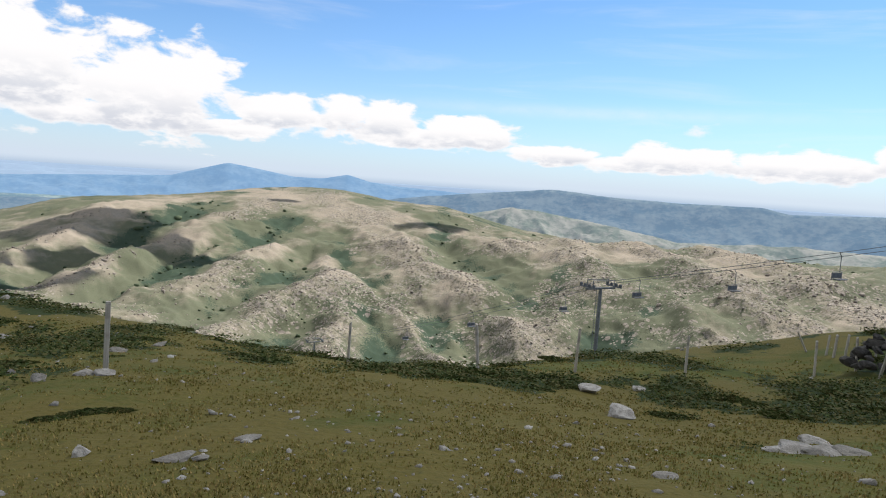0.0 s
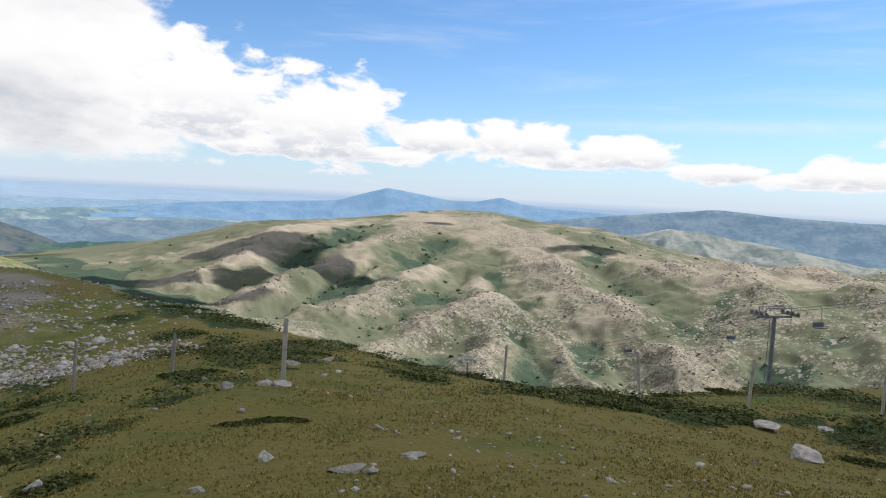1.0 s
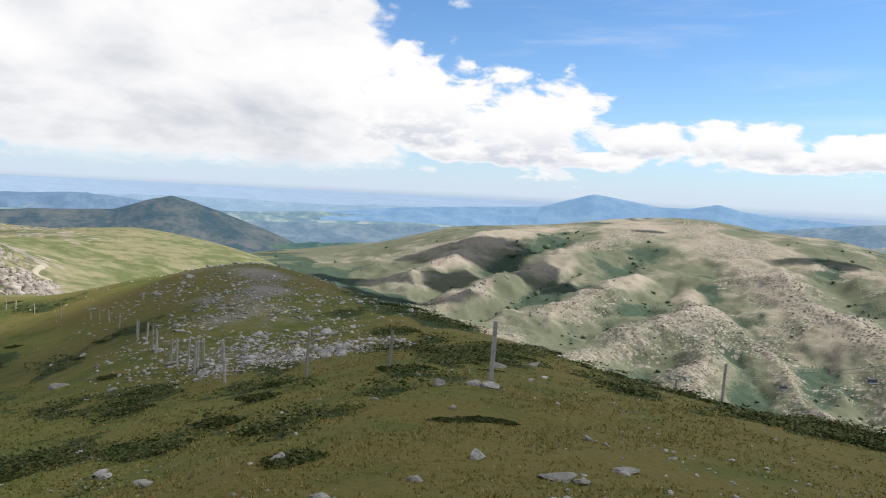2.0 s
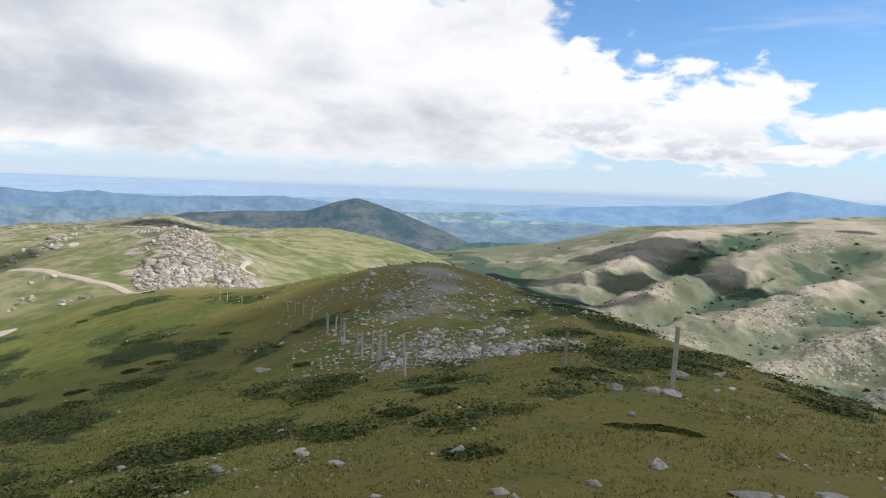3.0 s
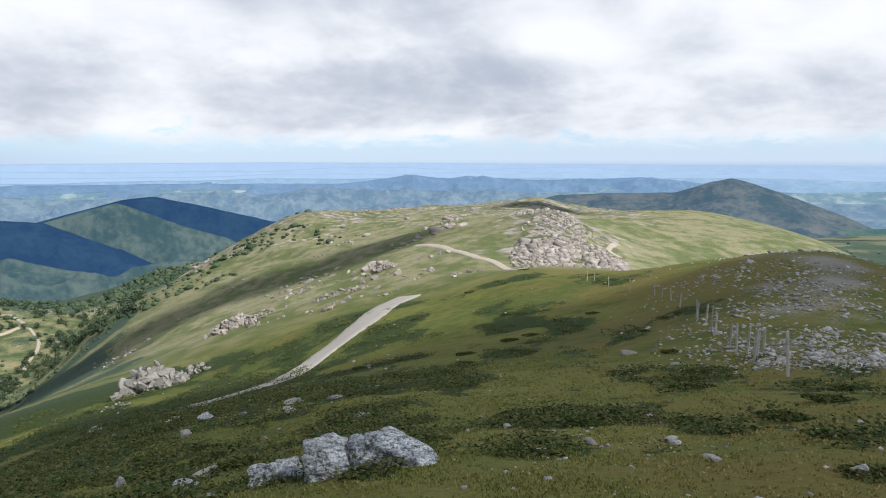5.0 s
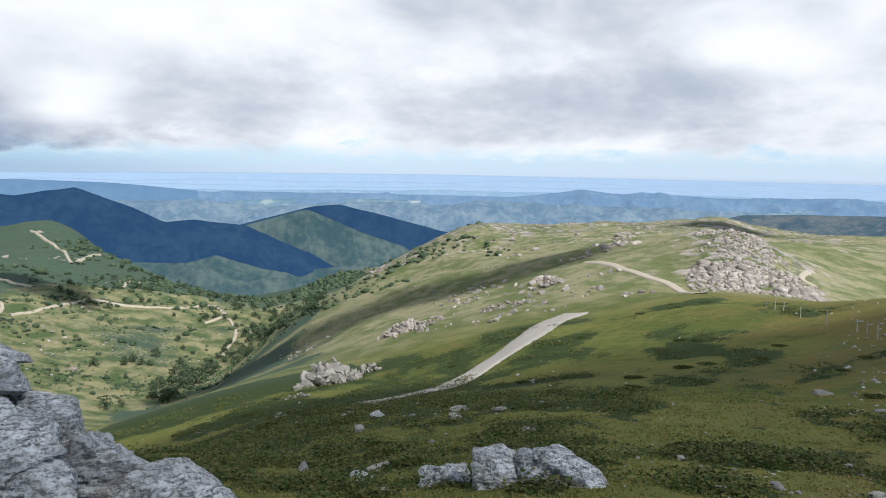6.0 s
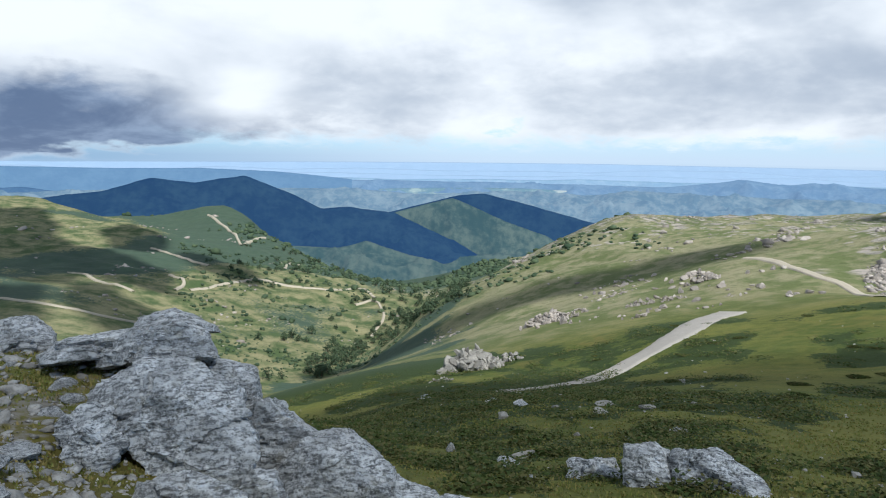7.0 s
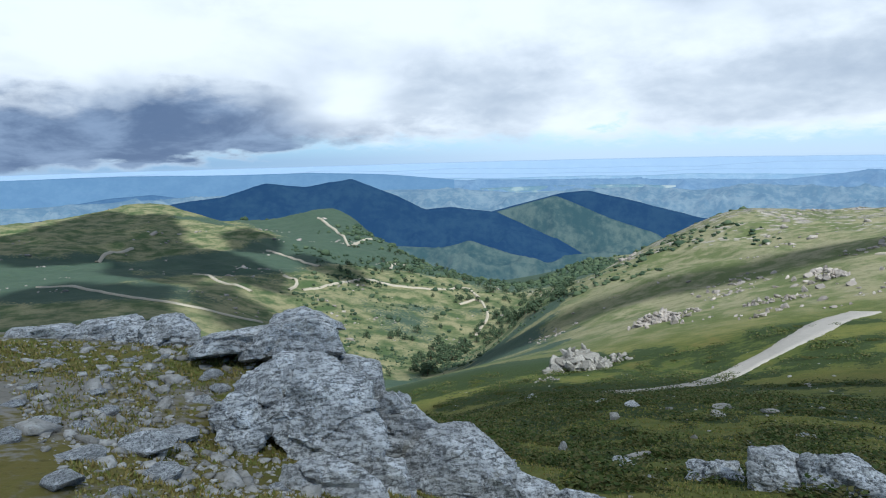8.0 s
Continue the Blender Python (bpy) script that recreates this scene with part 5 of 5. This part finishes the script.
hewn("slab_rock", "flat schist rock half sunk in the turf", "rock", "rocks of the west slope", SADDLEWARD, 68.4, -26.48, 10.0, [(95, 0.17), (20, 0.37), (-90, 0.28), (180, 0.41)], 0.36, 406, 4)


# ---------------------------------------------------------------- single stones
def stones_from(rows, eye, meshes, label, group, first=4.0, flat=0.7, bits=(0.18, 0.5)):
    for k, (a, e, w, h) in enumerate(rows):
        p = on_ray(a, e, eye, first, 420)
        r = math.hypot(p.x - eye[0], p.y - eye[1])
        wide = r * radians(w) * (0.62 if r > 60 else 1.0)
        high = max(r * radians(h) * (0.9 if r > 60 else 1.8 * flat), wide * 0.2)
        rng = random.Random(int(a * 10) + k)
        for j in range(5 if r > 60 else 1):     # the far ones stand in broken clusters
            me = meshes[rng.randrange(len(meshes))]
            ob = new("stone", me)
            s = rng.uniform(*bits) if r > 60 else 1.0
            t = rng.uniform(-0.85, 0.85) * wide if r > 60 else 0.0
            q = (p.x + math.cos(radians(a)) * t + rng.uniform(-1, 1) * wide * (r > 60), p.y + math.sin(radians(a)) * t + rng.uniform(-1, 1) * wide * (r > 60))
            set_stone(ob, q, wide * s, wide * s * rng.uniform(0.6, 0.95), high * min(1, s * 1.3), rng.uniform(-25, 25) + a, rng.uniform(-8, 8), rng.uniform(-8, 8), 0.36 if flat < 0.7 else 0.22)
            tagged(ob, label, "stone", group)


stones_from([(26.5, -22.3, 1.54, 0.87), (30.1, -16.7, 1.16, 0.67), (25.7, -16.6, 1.64, 0.48), (19.3, -23.3, 3.61, 0.67), (17.3, -23.4, 1.44, 0.48), (31.7, -24.3, 1.73, 0.43), (43.6, -22.8, 1.64, 0.96),
             (57.4, -22.8, 1.25, 0.67), (60.3, -16.1, 1.44, 0.39), (54.5, -23.6, 1.20, 0.39), (39.9, -25.6, 2.17, 0.39), (32.0, -16.0, 0.67, 0.34), (22.1, -14.6, 1.25, 0.34), (13.9, -22.2, 1.20, 0.29), (25.0, -14.9, 1.44, 0.39)],
            NORTH, STONES, "pale stone lying in the dry mountain turf", "stones in the meadow")
stones_from([(-29.4, -18.5, 3.4, 0.5), (-31.2, -18.2, 3.2, 0.6), (-28.0, -18.8, 2.2, 0.4), (-32.8, -17.8, 2.6, 0.6), (-30.4, -17.6, 2.2, 0.5), (-20.0, -22.4, 2.12, 0.48), (-16.2, -18.4, 2.41, 0.77), (-13.4, -16.8, 1.93, 0.67), (-17.3, -16.2, 1.16, 0.39), (15.7, -22.1, 2.41, 0.39), (-12.5, -19.5, 0.67, 0.29),
             (28.1, -16.5, 1.73, 0.39)], START, STONES, "low pale rock breaking through the meadow turf", "stones in the meadow")
stones_from([(88.8, -20.1, 1.73, 0.29), (89.2, -20.8, 1.25, 0.53), (85.3, -20.1, 1.44, 0.43), (82.6, -21.6, 1.16, 0.29), (97.6, -21.8, 0.96, 0.63), (95.9, -20.5, 0.96, 0.39), (93.0, -20.7, 0.67, 0.29), (91.4, -22.8, 0.67, 0.39),
             (98.5, -20.6, 1.25, 0.24), (55.8, -22.8, 0.96, 0.43), (52.7, -23.6, 1.06, 0.48), (67.0, -24.5, 1.25, 0.43), (70.1, -22.6, 0.77, 0.39), (96.4, -24.8, 2.4, 0.6)],
            SADDLEWARD, STONES, "pale stone lying on the green slope", "stones on the slope")
stones_from([(100.5, -24.3, 0.87, 0.96), (95.3, -25.2, 2.0, 0.6), (94.8, -20.6, 1.16, 0.39), (97.3, -20.3, 1.16, 0.24), (103.6, -20.3, 1.44, 0.19), (85.6, -22.3, 0.87, 0.29),
             (93.0, -25.9, 0.96, 0.34), (81.6, -21.2, 1.35, 0.29)], WEST, SLABS, "grey schist stone lying on the green slope", "stones on the slope")
stones_from([(135.6, -22.4, 4.81, 2.0), (133.0, -22.6, 2.89, 0.67), (133.6, -21.5, 4.33, 1.2), (134.9, -24.4, 4.33, 1.7), (141.8, -23.7, 3.13, 2.0), (145.2, -19.5, 2.41, 1.5), (140.3, -21.8, 3.85, 1.06), (131.0, -19.1, 2.12, 0.67),
             (129.8, -18.3, 1.93, 0.77), (130.6, -17.2, 2.21, 0.96), (134.0, -15.3, 1.16, 0.48), (141.7, -14.6, 1.93, 0.58), (138.6, -18.9, 2.41, 0.87), (137.5, -25.0, 2.41, 0.96), (142.6, -18.9, 2.41, 0.67), (140.0, -19.6, 1.93, 0.58),
             (144.6, -17.1, 1.93, 0.48), (143.5, -16.1, 1.44, 0.48), (139.2, -17.3, 1.93, 0.48), (143.0, -15.0, 1.44, 0.39), (138.1, -16.0, 1.93, 0.48), (125.2, -26.6, 1.93, 0.77), (122.9, -24.6, 0.87, 0.48), (136.5, -15.2, 1.44, 0.34)],
            WEST, SLABS, "flat grey schist stone among gravel and turf", "stones round the outcrop", 3.0, 0.6)
stones_from([(93.2, -14.0, 2.89, 1.2), (86.0, -12.5, 2.41, 0.77), (83.3, -11.7, 2.89, 0.67), (81.1, -10.2, 1.93, 0.77), (81.9, -9.2, 1.93, 0.87), (79.3, -9.7, 1.16, 0.48), (89.3, -13.2, 0.96, 0.39), (78.2, -10.4, 0.96, 0.39),
             (81.4, -9.2, 1.93, 0.67), (82.2, -9.8, 2.89, 0.58), (76.1, -8.4, 1.44, 0.67), (77.0, -9.8, 1.93, 0.58), (73.4, -9.9, 2.41, 0.67), (84.9, -11.6, 1.44, 0.67), (85.9, -12.8, 1.93, 0.87), (89.7, -11.4, 1.44, 0.58),
             (90.5, -12.9, 1.93, 0.77), (92.6, -13.5, 1.93, 0.8), (79.7, -11.5, 1.44, 0.39), (86.6, -10.2, 1.93, 0.48), (77.4, -6.8, 1.93, 0.48), (73.8, -5.7, 2.41, 0.48), (78.3, -7.3, 1.93, 0.43)],
            WEST, PALE_BLOCKS, "pale rock breaking through the sunlit green ridge", "rocks of the ridge", 60)

# fissured crags that stand out of the ridge, each of many blocks
def rock_pile(label, az, el, wide, high, count, seed, eye=SADDLEWARD, first=60):
    base = on_ray(az, el, eye, first)
    pile = new("crag")
    pile.location = base
    rng = random.Random(seed)
    side, away = Vector((math.cos(radians(az)), math.sin(radians(az)), 0)), heading(az)
    for k in range(count):
        u = rng.uniform(-1, 1)
        top = high * (1 - abs(u) ** 2.2) * (0.75 + 0.4 * noise.noise(Vector((u * 3, seed, 0))))
        w = rng.random()
        p = side * u * wide * 0.5 + away * (w * high * 0.7 + rng.uniform(-0.4, 0.4))
        lift = ground_at(base.x + p.x, base.y + p.y) - base.z
        s = rng.uniform(0.35, 0.95) * high * 0.24
        ob = new("block", (PALE_BLOCKS if "pale" in label else BLOCKS)[rng.randrange(6)])
        ob.parent = pile
        ob.matrix_local = pose(p.x, p.y, lift + max(top * w * rng.uniform(0.6, 1.0), 0.0), rng.uniform(-25, 25), rng.uniform(-25, 25), rng.uniform(0, 360)) @ Matrix.Diagonal((s * 1.35, s, s * rng.uniform(0.8, 1.2), 1))
    return tagged(pile, label, "crag", "crags of the ridge")


rock_pile("fissured grey crag standing above the gravel road", 99.9, -18.0, 8.0, 4.2, 130, 1)
rock_pile("low fissured crag on the sunlit slope", 97.0, -17.2, 5.0, 1.6, 40, 2)
rock_pile("small fissured crag at the foot of the slope", 102.6, -18.9, 3.0, 1.0, 16, 3)
rock_pile("pale fissured crag on the green flank", 93.4, -13.8, 9.0, 3.2, 80, 4)
rock_pile("pale rocks in a row up the flank", 91.0, -12.9, 6.0, 1.5, 36, 5)
rock_pile("pale crag high on the flank", 81.0, -9.6, 7.0, 2.6, 50, 6)
rock_pile("pale broken rocks on the flank", 84.6, -11.6, 12.0, 1.8, 60, 7)

# ---------------------------------------------------------------- low shrubs
def shrub_mesh(seed, sprigs=750):
    """A low spreading mat of sprigs, uneven at the rim."""
    rng = random.Random(seed)
    bm = bmesh.new()
    for _ in range(sprigs):
        t = rng.uniform(0, 6.283)
        rim = 1.0 + 0.3 * noise.noise(Vector((math.cos(t) * 1.5, math.sin(t) * 1.5, seed)))
        d = math.sqrt(rng.random()) * rim
        x, y = math.cos(t) * d, math.sin(t) * d
        z = max(0.0, 1 - (d / rim) ** 2) * (0.75 + 0.35 * noise.noise(Vector((x * 3, y * 3, seed)))) * rng.uniform(0.5, 1.05)
        yaw, up = rng.uniform(0, 6.283), rng.uniform(0.2, 1.3)
        f = Vector((math.cos(yaw) * math.cos(up), math.sin(yaw) * math.cos(up), math.sin(up)))
        s = f.cross(Vector((rng.gauss(0, 1), rng.gauss(0, 1), rng.gauss(0, 1)))).normalized()
        n, w = rng.uniform(0.10, 0.22), rng.uniform(0.035, 0.07)
        p = Vector((x, y, z * 0.45))
        a, b, c = bm.verts.new(p - s * w), bm.verts.new(p + f * n), bm.verts.new(p + s * w)
        q = bm.verts.new(p + f * n * 0.5 - s * w * 1.5)
        bm.faces.new((a, q, b, c))
    me = bpy.data.meshes.new("juniper_shrub")
    bm.to_mesh(me)
    bm.free()
    me.materials.append(JUNIPER)
    return me


SHRUBS = [shrub_mesh(500 + k) for k in range(5)]
rng = random.Random(77)
spots, dist = sown(rng, 15000, (-38, 118), (7, 100), lambda x, y, a, d: smooth(streaks(x, y), 0.5, 0.75) * 0.8)
named = [on_ray(a, e, eye, 5) for a, e, eye in ((28.9, -19.4, START), (30.2, -19.5, START), (27.6, -19.3, START), (54.0, -20.9, SADDLEWARD), (47.3, -19.5, SADDLEWARD), (43.5, -20.2, SADDLEWARD), (64.6, -20.6, SADDLEWARD),
                                                (62.7, -13.0, SADDLEWARD), (63.9, -14.1, SADDLEWARD), (67.8, -15.0, SADDLEWARD), (73.6, -16.7, SADDLEWARD), (69.7, -15.5, SADDLEWARD), (56.1, -15.7, SADDLEWARD), (43.0, -22.6, NORTH), (41.9, -22.8, NORTH))]
for k, p in enumerate(list(named) + [Vector(s) for s in spots[:270]]):
    r = math.hypot(p.x, p.y)
    s = rng.uniform(0.16, 0.42) * (0.75 + 0.012 * r)
    ob = new("juniper_shrub", SHRUBS[k % 5])
    ob.matrix_world = pose(p.x, p.y, p.z - 0.02, 0, 0, math.degrees(math.atan2(p.y, p.x)) + 90) @ Matrix.Diagonal((s * rng.uniform(1.3, 2.4), s * rng.uniform(0.6, 1.0), s * rng.uniform(0.6, 1.0), 1))
    tagged(ob, "low dark green juniper mat hugging the turf", "shrub", "low shrubs of the summit")
if len(spots) > 270:
    sprig = []
    for k in range(4):
        b = bmesh.new()
        b.from_mesh(shrub_mesh(520 + k, 70))
        for v in b.verts:
            v.co.z *= 1.3
        sprig.append(arrays(b))
    strewn("scrub", "low dark heath shrubs in bands across the slope", "shrubs", sprig, spots[270:], [np.array((0.42, 0.42, 0.14)) * rng.uniform(0.6, 1.6) * (0.8 + 0.02 * d) for d in dist[270:]], JUNIPER, rng, 0.3, 8)

# ---------------------------------------------------------------- grass
def grass(count, az, r, seed, tall, mat):
    g = np.random.RandomState(seed)
    a, d = g.uniform(az[0], az[1], count), np.exp(g.uniform(math.log(r[0]), math.log(r[1]), count))
    x, y = -np.sin(np.radians(a)) * d, np.cos(np.radians(a)) * d
    ok = fbm(x, y, 1.3, 3, 91) + 0.5 > g.uniform(0, 1, count)
    x, y, d = x[ok], y[ok], d[ok]
    z = ground_z(x, y) - 0.01
    n, blades = len(x), 3
    t = g.uniform(0, 2 * np.pi, (n, blades))
    out = g.uniform(0.1, 0.9, (n, blades))
    h = g.uniform(0.5, 1.2, (n, blades)) * tall * (0.8 + 0.02 * d[:, None])
    w = (0.005 + 0.0011 * d)[:, None] * np.ones((n, blades))
    bx, by = x[:, None] + g.normal(0, 0.03, (n, blades)), y[:, None] + g.normal(0, 0.03, (n, blades))
    sx, sy = -np.sin(t) * w, np.cos(t) * w
    zz = z[:, None] + 0 * t
    v = np.stack([np.stack([bx - sx, by - sy, zz], -1), np.stack([bx + sx, by + sy, zz], -1), np.stack([bx + np.cos(t) * out * h, by + np.sin(t) * out * h, zz + h * np.sqrt(1.05 - out ** 2 * 0.8)], -1)], 2).reshape(-1, 3)
    me = bpy.data.meshes.new("grass")
    me.vertices.add(len(v))
    me.vertices.foreach_set("co", v.astype(np.float32).ravel())
    me.loops.add(len(v))
    me.loops.foreach_set("vertex_index", np.arange(len(v), dtype=np.int32))
    me.polygons.add(len(v) // 3)
    me.polygons.foreach_set("loop_start", np.arange(0, len(v), 3, dtype=np.int32))
    me.update(calc_edges=True)
    me.materials.append(mat)
    tagged(new("grass", me), "short dry brownish mountain grass" if mat is TURF else "short green mountain grass", "grass", kind="stuff")


grass(80000, (-40, 62), (3.6, 34), 7, 0.045, TURF)
grass(52000, (62, 117), (5, 40), 8, 0.05, TURF_GREEN)
grass(26000, (117, 150), (3.6, 14), 9, 0.05, TURF_GREEN)
grass(12000, (117, 150), (3.6, 14), 10, 0.06, TURF)

# ---------------------------------------------------------------- gravel and scattered stones
PEBBLE = [arrays(rock_bmesh(120 + k, 1, 6, 0.06, 0.0, 0.25, 0.6)) for k in range(6)]
rng = random.Random(9)
spots, dist = sown(rng, 15000, (-40, 122), (4, 90), lambda x, y, a, d: np.clip(0.16 + 0.5 * fbm(x, y, 6, 3, 82), 0.02, 1))
strewn("gravel", "small pale stones strewn through the turf", "stones", PEBBLE, spots, [np.array((1, 0.8, 0.55)) * rng.lognormvariate(0, 0.6) * 0.024 * (0.75 + 0.03 * d) for d in dist], PALE_STONE, rng)
spots, dist = sown(rng, 15000, (33, 63), (23, 80), lambda x, y, a, d: np.clip(np.exp(-((a - 47) / 7.5) ** 2) * smooth(d, 25, 29) * (0.4 + 0.9 * fbm(x, y, 7, 3, 83)) + 0.9 * np.exp(-((a - 41.5) / 6.5) ** 2 - ((d - 28.5) / 2.2) ** 2), 0, 1))
strewn("knoll_stones", "flat pale stones covering the knoll behind the fence", "stones", PEBBLE, spots, [np.array((1.2, 0.9, 0.4)) * rng.lognormvariate(0, 0.4) * 0.11 * (0.6 + 0.012 * d) for d in dist], PALE_STONE, rng)
spots, dist = sown(rng, 12000, (112, 150), (4.2, 16), lambda x, y, a, d: np.clip(0.06 + 0.6 * fbm(x, y, 1.6, 3, 84) + 0.4 * smooth(a, 129, 138), 0, 1))
strewn("outcrop_rubble", "broken grey schist rubble round the outcrop", "stones", PEBBLE, spots, [np.array((1.1, 0.9, 0.5)) * rng.lognormvariate(0, 0.7) * 0.025 * (0.7 + 0.04 * d) for d in dist], PALE_STONE, rng)


def outcrops(x, y, a, d):
    """Stony ribs that climb slantwise over the sunlit flank, and the bare rocky hill."""
    el = np.degrees(np.arctan2(ground_z(x, y) - EYE, d))
    across, along = ((a - 88) * 6 + (el + 11) * 14) / 15.2, (-(a - 88) * 14 + (el + 11) * 6) / 15.2
    v = fbm(along / 5.0, across / 0.9, 1.0, 4, 85, 0.6)
    hill = smooth(el, -9.5, -8.9) * smooth(70.2 - a + 0.8 * fbm(x, y, 12, 3, 87), 0, 1.2) * smooth(a - 61.0 + (el + 8.6) * -1.05, -0.6, 0.4) * (1 - smooth(d, 200, 212)) * smooth(d, 128, 138)
    return np.clip(-0.24 + 0.95 * v + 0.1 * smooth(d, 220, 300), 0, 1) * smooth(d, 105, 125) * smooth(a, 70, 74), hill


spots, dist = sown(rng, 15000, (58, 72), (125, 215), lambda x, y, a, d: outcrops(x, y, a, d)[1] * np.clip(0.34 + 1.15 * fbm(x, y, 9, 4, 88), 0.04, 1))
strewn("hill_rocks", "broken pale rock faces of the bare hill", "rocks", [arrays(rock_bmesh(170 + k, 1, 8, 0.08, 0.0, 0.3, 0.7)) for k in range(6)], spots, [np.array((1.2, 1.0, 0.9)) * rng.lognormvariate(0, 0.5) * 0.34 for d in dist], GRANITE, rng, 0.3, 35)
spots, dist = sown(rng, 40000, (62, 104), (100, 420), lambda x, y, a, d: outcrops(x, y, a, d)[0])
strewn("ridge_rocks", "pale rocks and boulders on the grassy ridge", "rocks", PEBBLE, spots, [np.array((1.1, 0.9, 0.6)) * rng.lognormvariate(0, 0.6) * 0.0019 * d for d in dist], GRANITE, rng)
spots, dist = sown(rng, 52000, (-38, 34), (430, 1150), lambda x, y, a, d: np.clip(0.25 + 0.5 * spine(x, y)[0] - 0.5 * spine(x, y)[1] + 0.5 * fbm(x, y, 60, 4, 51) - 0.3 * smooth(d, 720, 1000), 0, 1))
strewn("granite_boulders", "granite boulders strewn over the mountain side", "boulders", PEBBLE, spots, [np.array((1.1, 0.9, 0.75)) * rng.lognormvariate(0, 0.45) * 0.00125 * (d if d < 800 else 800) for d in dist], GRANITE, rng)
spots, dist = sown(rng, 20000, (-42, 48), (430, 1300), lambda x, y, a, d: np.clip(-0.1 - 0.5 * spine(x, y)[0] + 0.35 * spine(x, y)[1], 0, 1))
strewn("mountain_scrub", "green scrub in the ravines of the granite mountain", "shrubs", PEBBLE, spots, [np.array((1.2, 1.0, 0.8)) * rng.lognormvariate(0, 0.4) * 0.0021 * d for d in dist], SCRUB, rng, 0.15, 10)

# ---------------------------------------------------------------- trees of the valley
def tree_mesh(seed):
    rng = random.Random(seed)
    stem = bmesh.new()
    tube(stem, (0, 0, -0.3), (0.05, 0.03, 1.0), 0.16, 0.11, 7)
    limbs = []
    for k in range(5):
        t = k * 1.26 + rng.uniform(-0.3, 0.3)
        e = Vector((math.cos(t) * rng.uniform(0.5, 0.9), math.sin(t) * rng.uniform(0.5, 0.9), rng.uniform(0.9, 2.2)))
        tube(stem, (0.05, 0.03, rng.uniform(0.4, 0.9)), e, 0.07, 0.03, 5)
        limbs.append(e)
    tube(stem, (0.05, 0.03, 0.9), (0, 0, 2.5), 0.1, 0.03, 6)
    limbs.append(Vector((0, 0, 2.5)))
    crown = bmesh.new()
    for e in limbs:
        for _ in range(17):
            p = e + Vector((rng.gauss(0, 0.42), rng.gauss(0, 0.42), rng.gauss(0, 0.4)))
            f = Vector((rng.gauss(0, 1), rng.gauss(0, 1), rng.gauss(0.3, 1))).normalized()
            s = f.orthogonal().normalized()
            u = f.cross(s)
            n = rng.uniform(0.18, 0.34)
            top = crown.verts.new(p + f * n * 0.6)
            ring = [crown.verts.new(p + (s * math.cos(q) + u * math.sin(q)) * n) for q in (0, 1.57, 3.14, 4.71)]
            for i in range(4):
                crown.faces.new((ring[i], ring[(i + 1) % 4], top))
    return mesh_of("trunk", stem, BARK), mesh_of("crown", crown, CROWN)


TREES = [tree_mesh(700 + k) for k in range(4)]
rng = random.Random(31)
spots, dist = sown(rng, 1500, (100, 121), (235, 640), lambda x, y, a, d: np.clip(0.5 + 0.9 * fbm(x, y, 45, 3, 95) - 0.5 * smooth(a, 115, 121), 0, 1) * 0.5 + 0.9 * np.exp(-((d - (200 + (116 - a) * 17)) / 28) ** 2))
for k, p in enumerate(spots[:295]):
    ob = new("tree")
    s = rng.uniform(0.8, 1.45)
    ob.matrix_world = pose(*p, 0, 0, rng.uniform(0, 360)) @ Matrix.Diagonal((s * 1.15, s * 1.15, s, 1))
    trunk, crown = TREES[k % 4]
    for name, me in (("trunk", trunk), ("crown", crown)):
        o = new(name, me)
        o.parent = ob
    tagged(ob, "small dark green broad-leaved tree on the valley side", "tree", "trees of the valley")
far_bush = [arrays(rock_bmesh(150 + k, 1, 5, 0.25)) for k in range(4)]
spots, dist = sown(rng, 16000, (93, 128), (300, 900), lambda x, y, a, d: np.clip(-0.1 + 0.55 * fbm(x, y, 60, 4, 96) + 0.5 * smooth(d, 420, 560) * (1 - smooth(a, 112, 122)) * smooth(a, 94, 99), 0, 1))
strewn("valley_wood", "dense dark green wood filling the valley", "woodland", far_bush, spots, [np.array((1.1, 1.1, 0.95)) * rng.lognormvariate(0, 0.3) * 0.003 * d for d in dist], CROWN, rng, 0.1, 12)
spots, dist = sown(rng, 9000, (101, 124), (230, 560), lambda x, y, a, d: np.clip(0.08 + 0.6 * fbm(x, y, 35, 4, 98), 0, 1))
strewn("valley_bushes", "dark bushes dotted over the valley side", "shrubs", far_bush, spots, [np.array((1.1, 1.0, 0.9)) * rng.lognormvariate(0, 0.4) * 0.0021 * d for d in dist], CROWN, rng, 0.1, 12)
spots, dist = sown(rng, 14000, (104, 148), (250, 760), lambda x, y, a, d: np.clip(-0.3 + 1.1 * fbm(a / 4.0 + np.log(d) * 3.0, np.log(d) * 14.0, 1.0, 4, 99, 0.6), 0, 1))
strewn("valley_rocks", "pale rock ribs breaking through the valley side", "rocks", PEBBLE, spots, [np.array((1.2, 1.0, 0.6)) * rng.lognormvariate(0, 0.5) * 0.0019 * d for d in dist], GRANITE, rng)
spots, dist = sown(rng, 3000, (84, 100), (230, 420), lambda x, y, a, d: np.clip(-0.1 + 0.8 * fbm(x, y, 40, 3, 97), 0, 1))
strewn("ridge_scrub", "dark shrubs dotted over the ridge flank", "shrubs", far_bush, spots, [np.array((1.2, 1.0, 0.7)) * rng.lognormvariate(0, 0.3) * 0.0034 * d for d in dist], CROWN, rng, 0.1, 12)
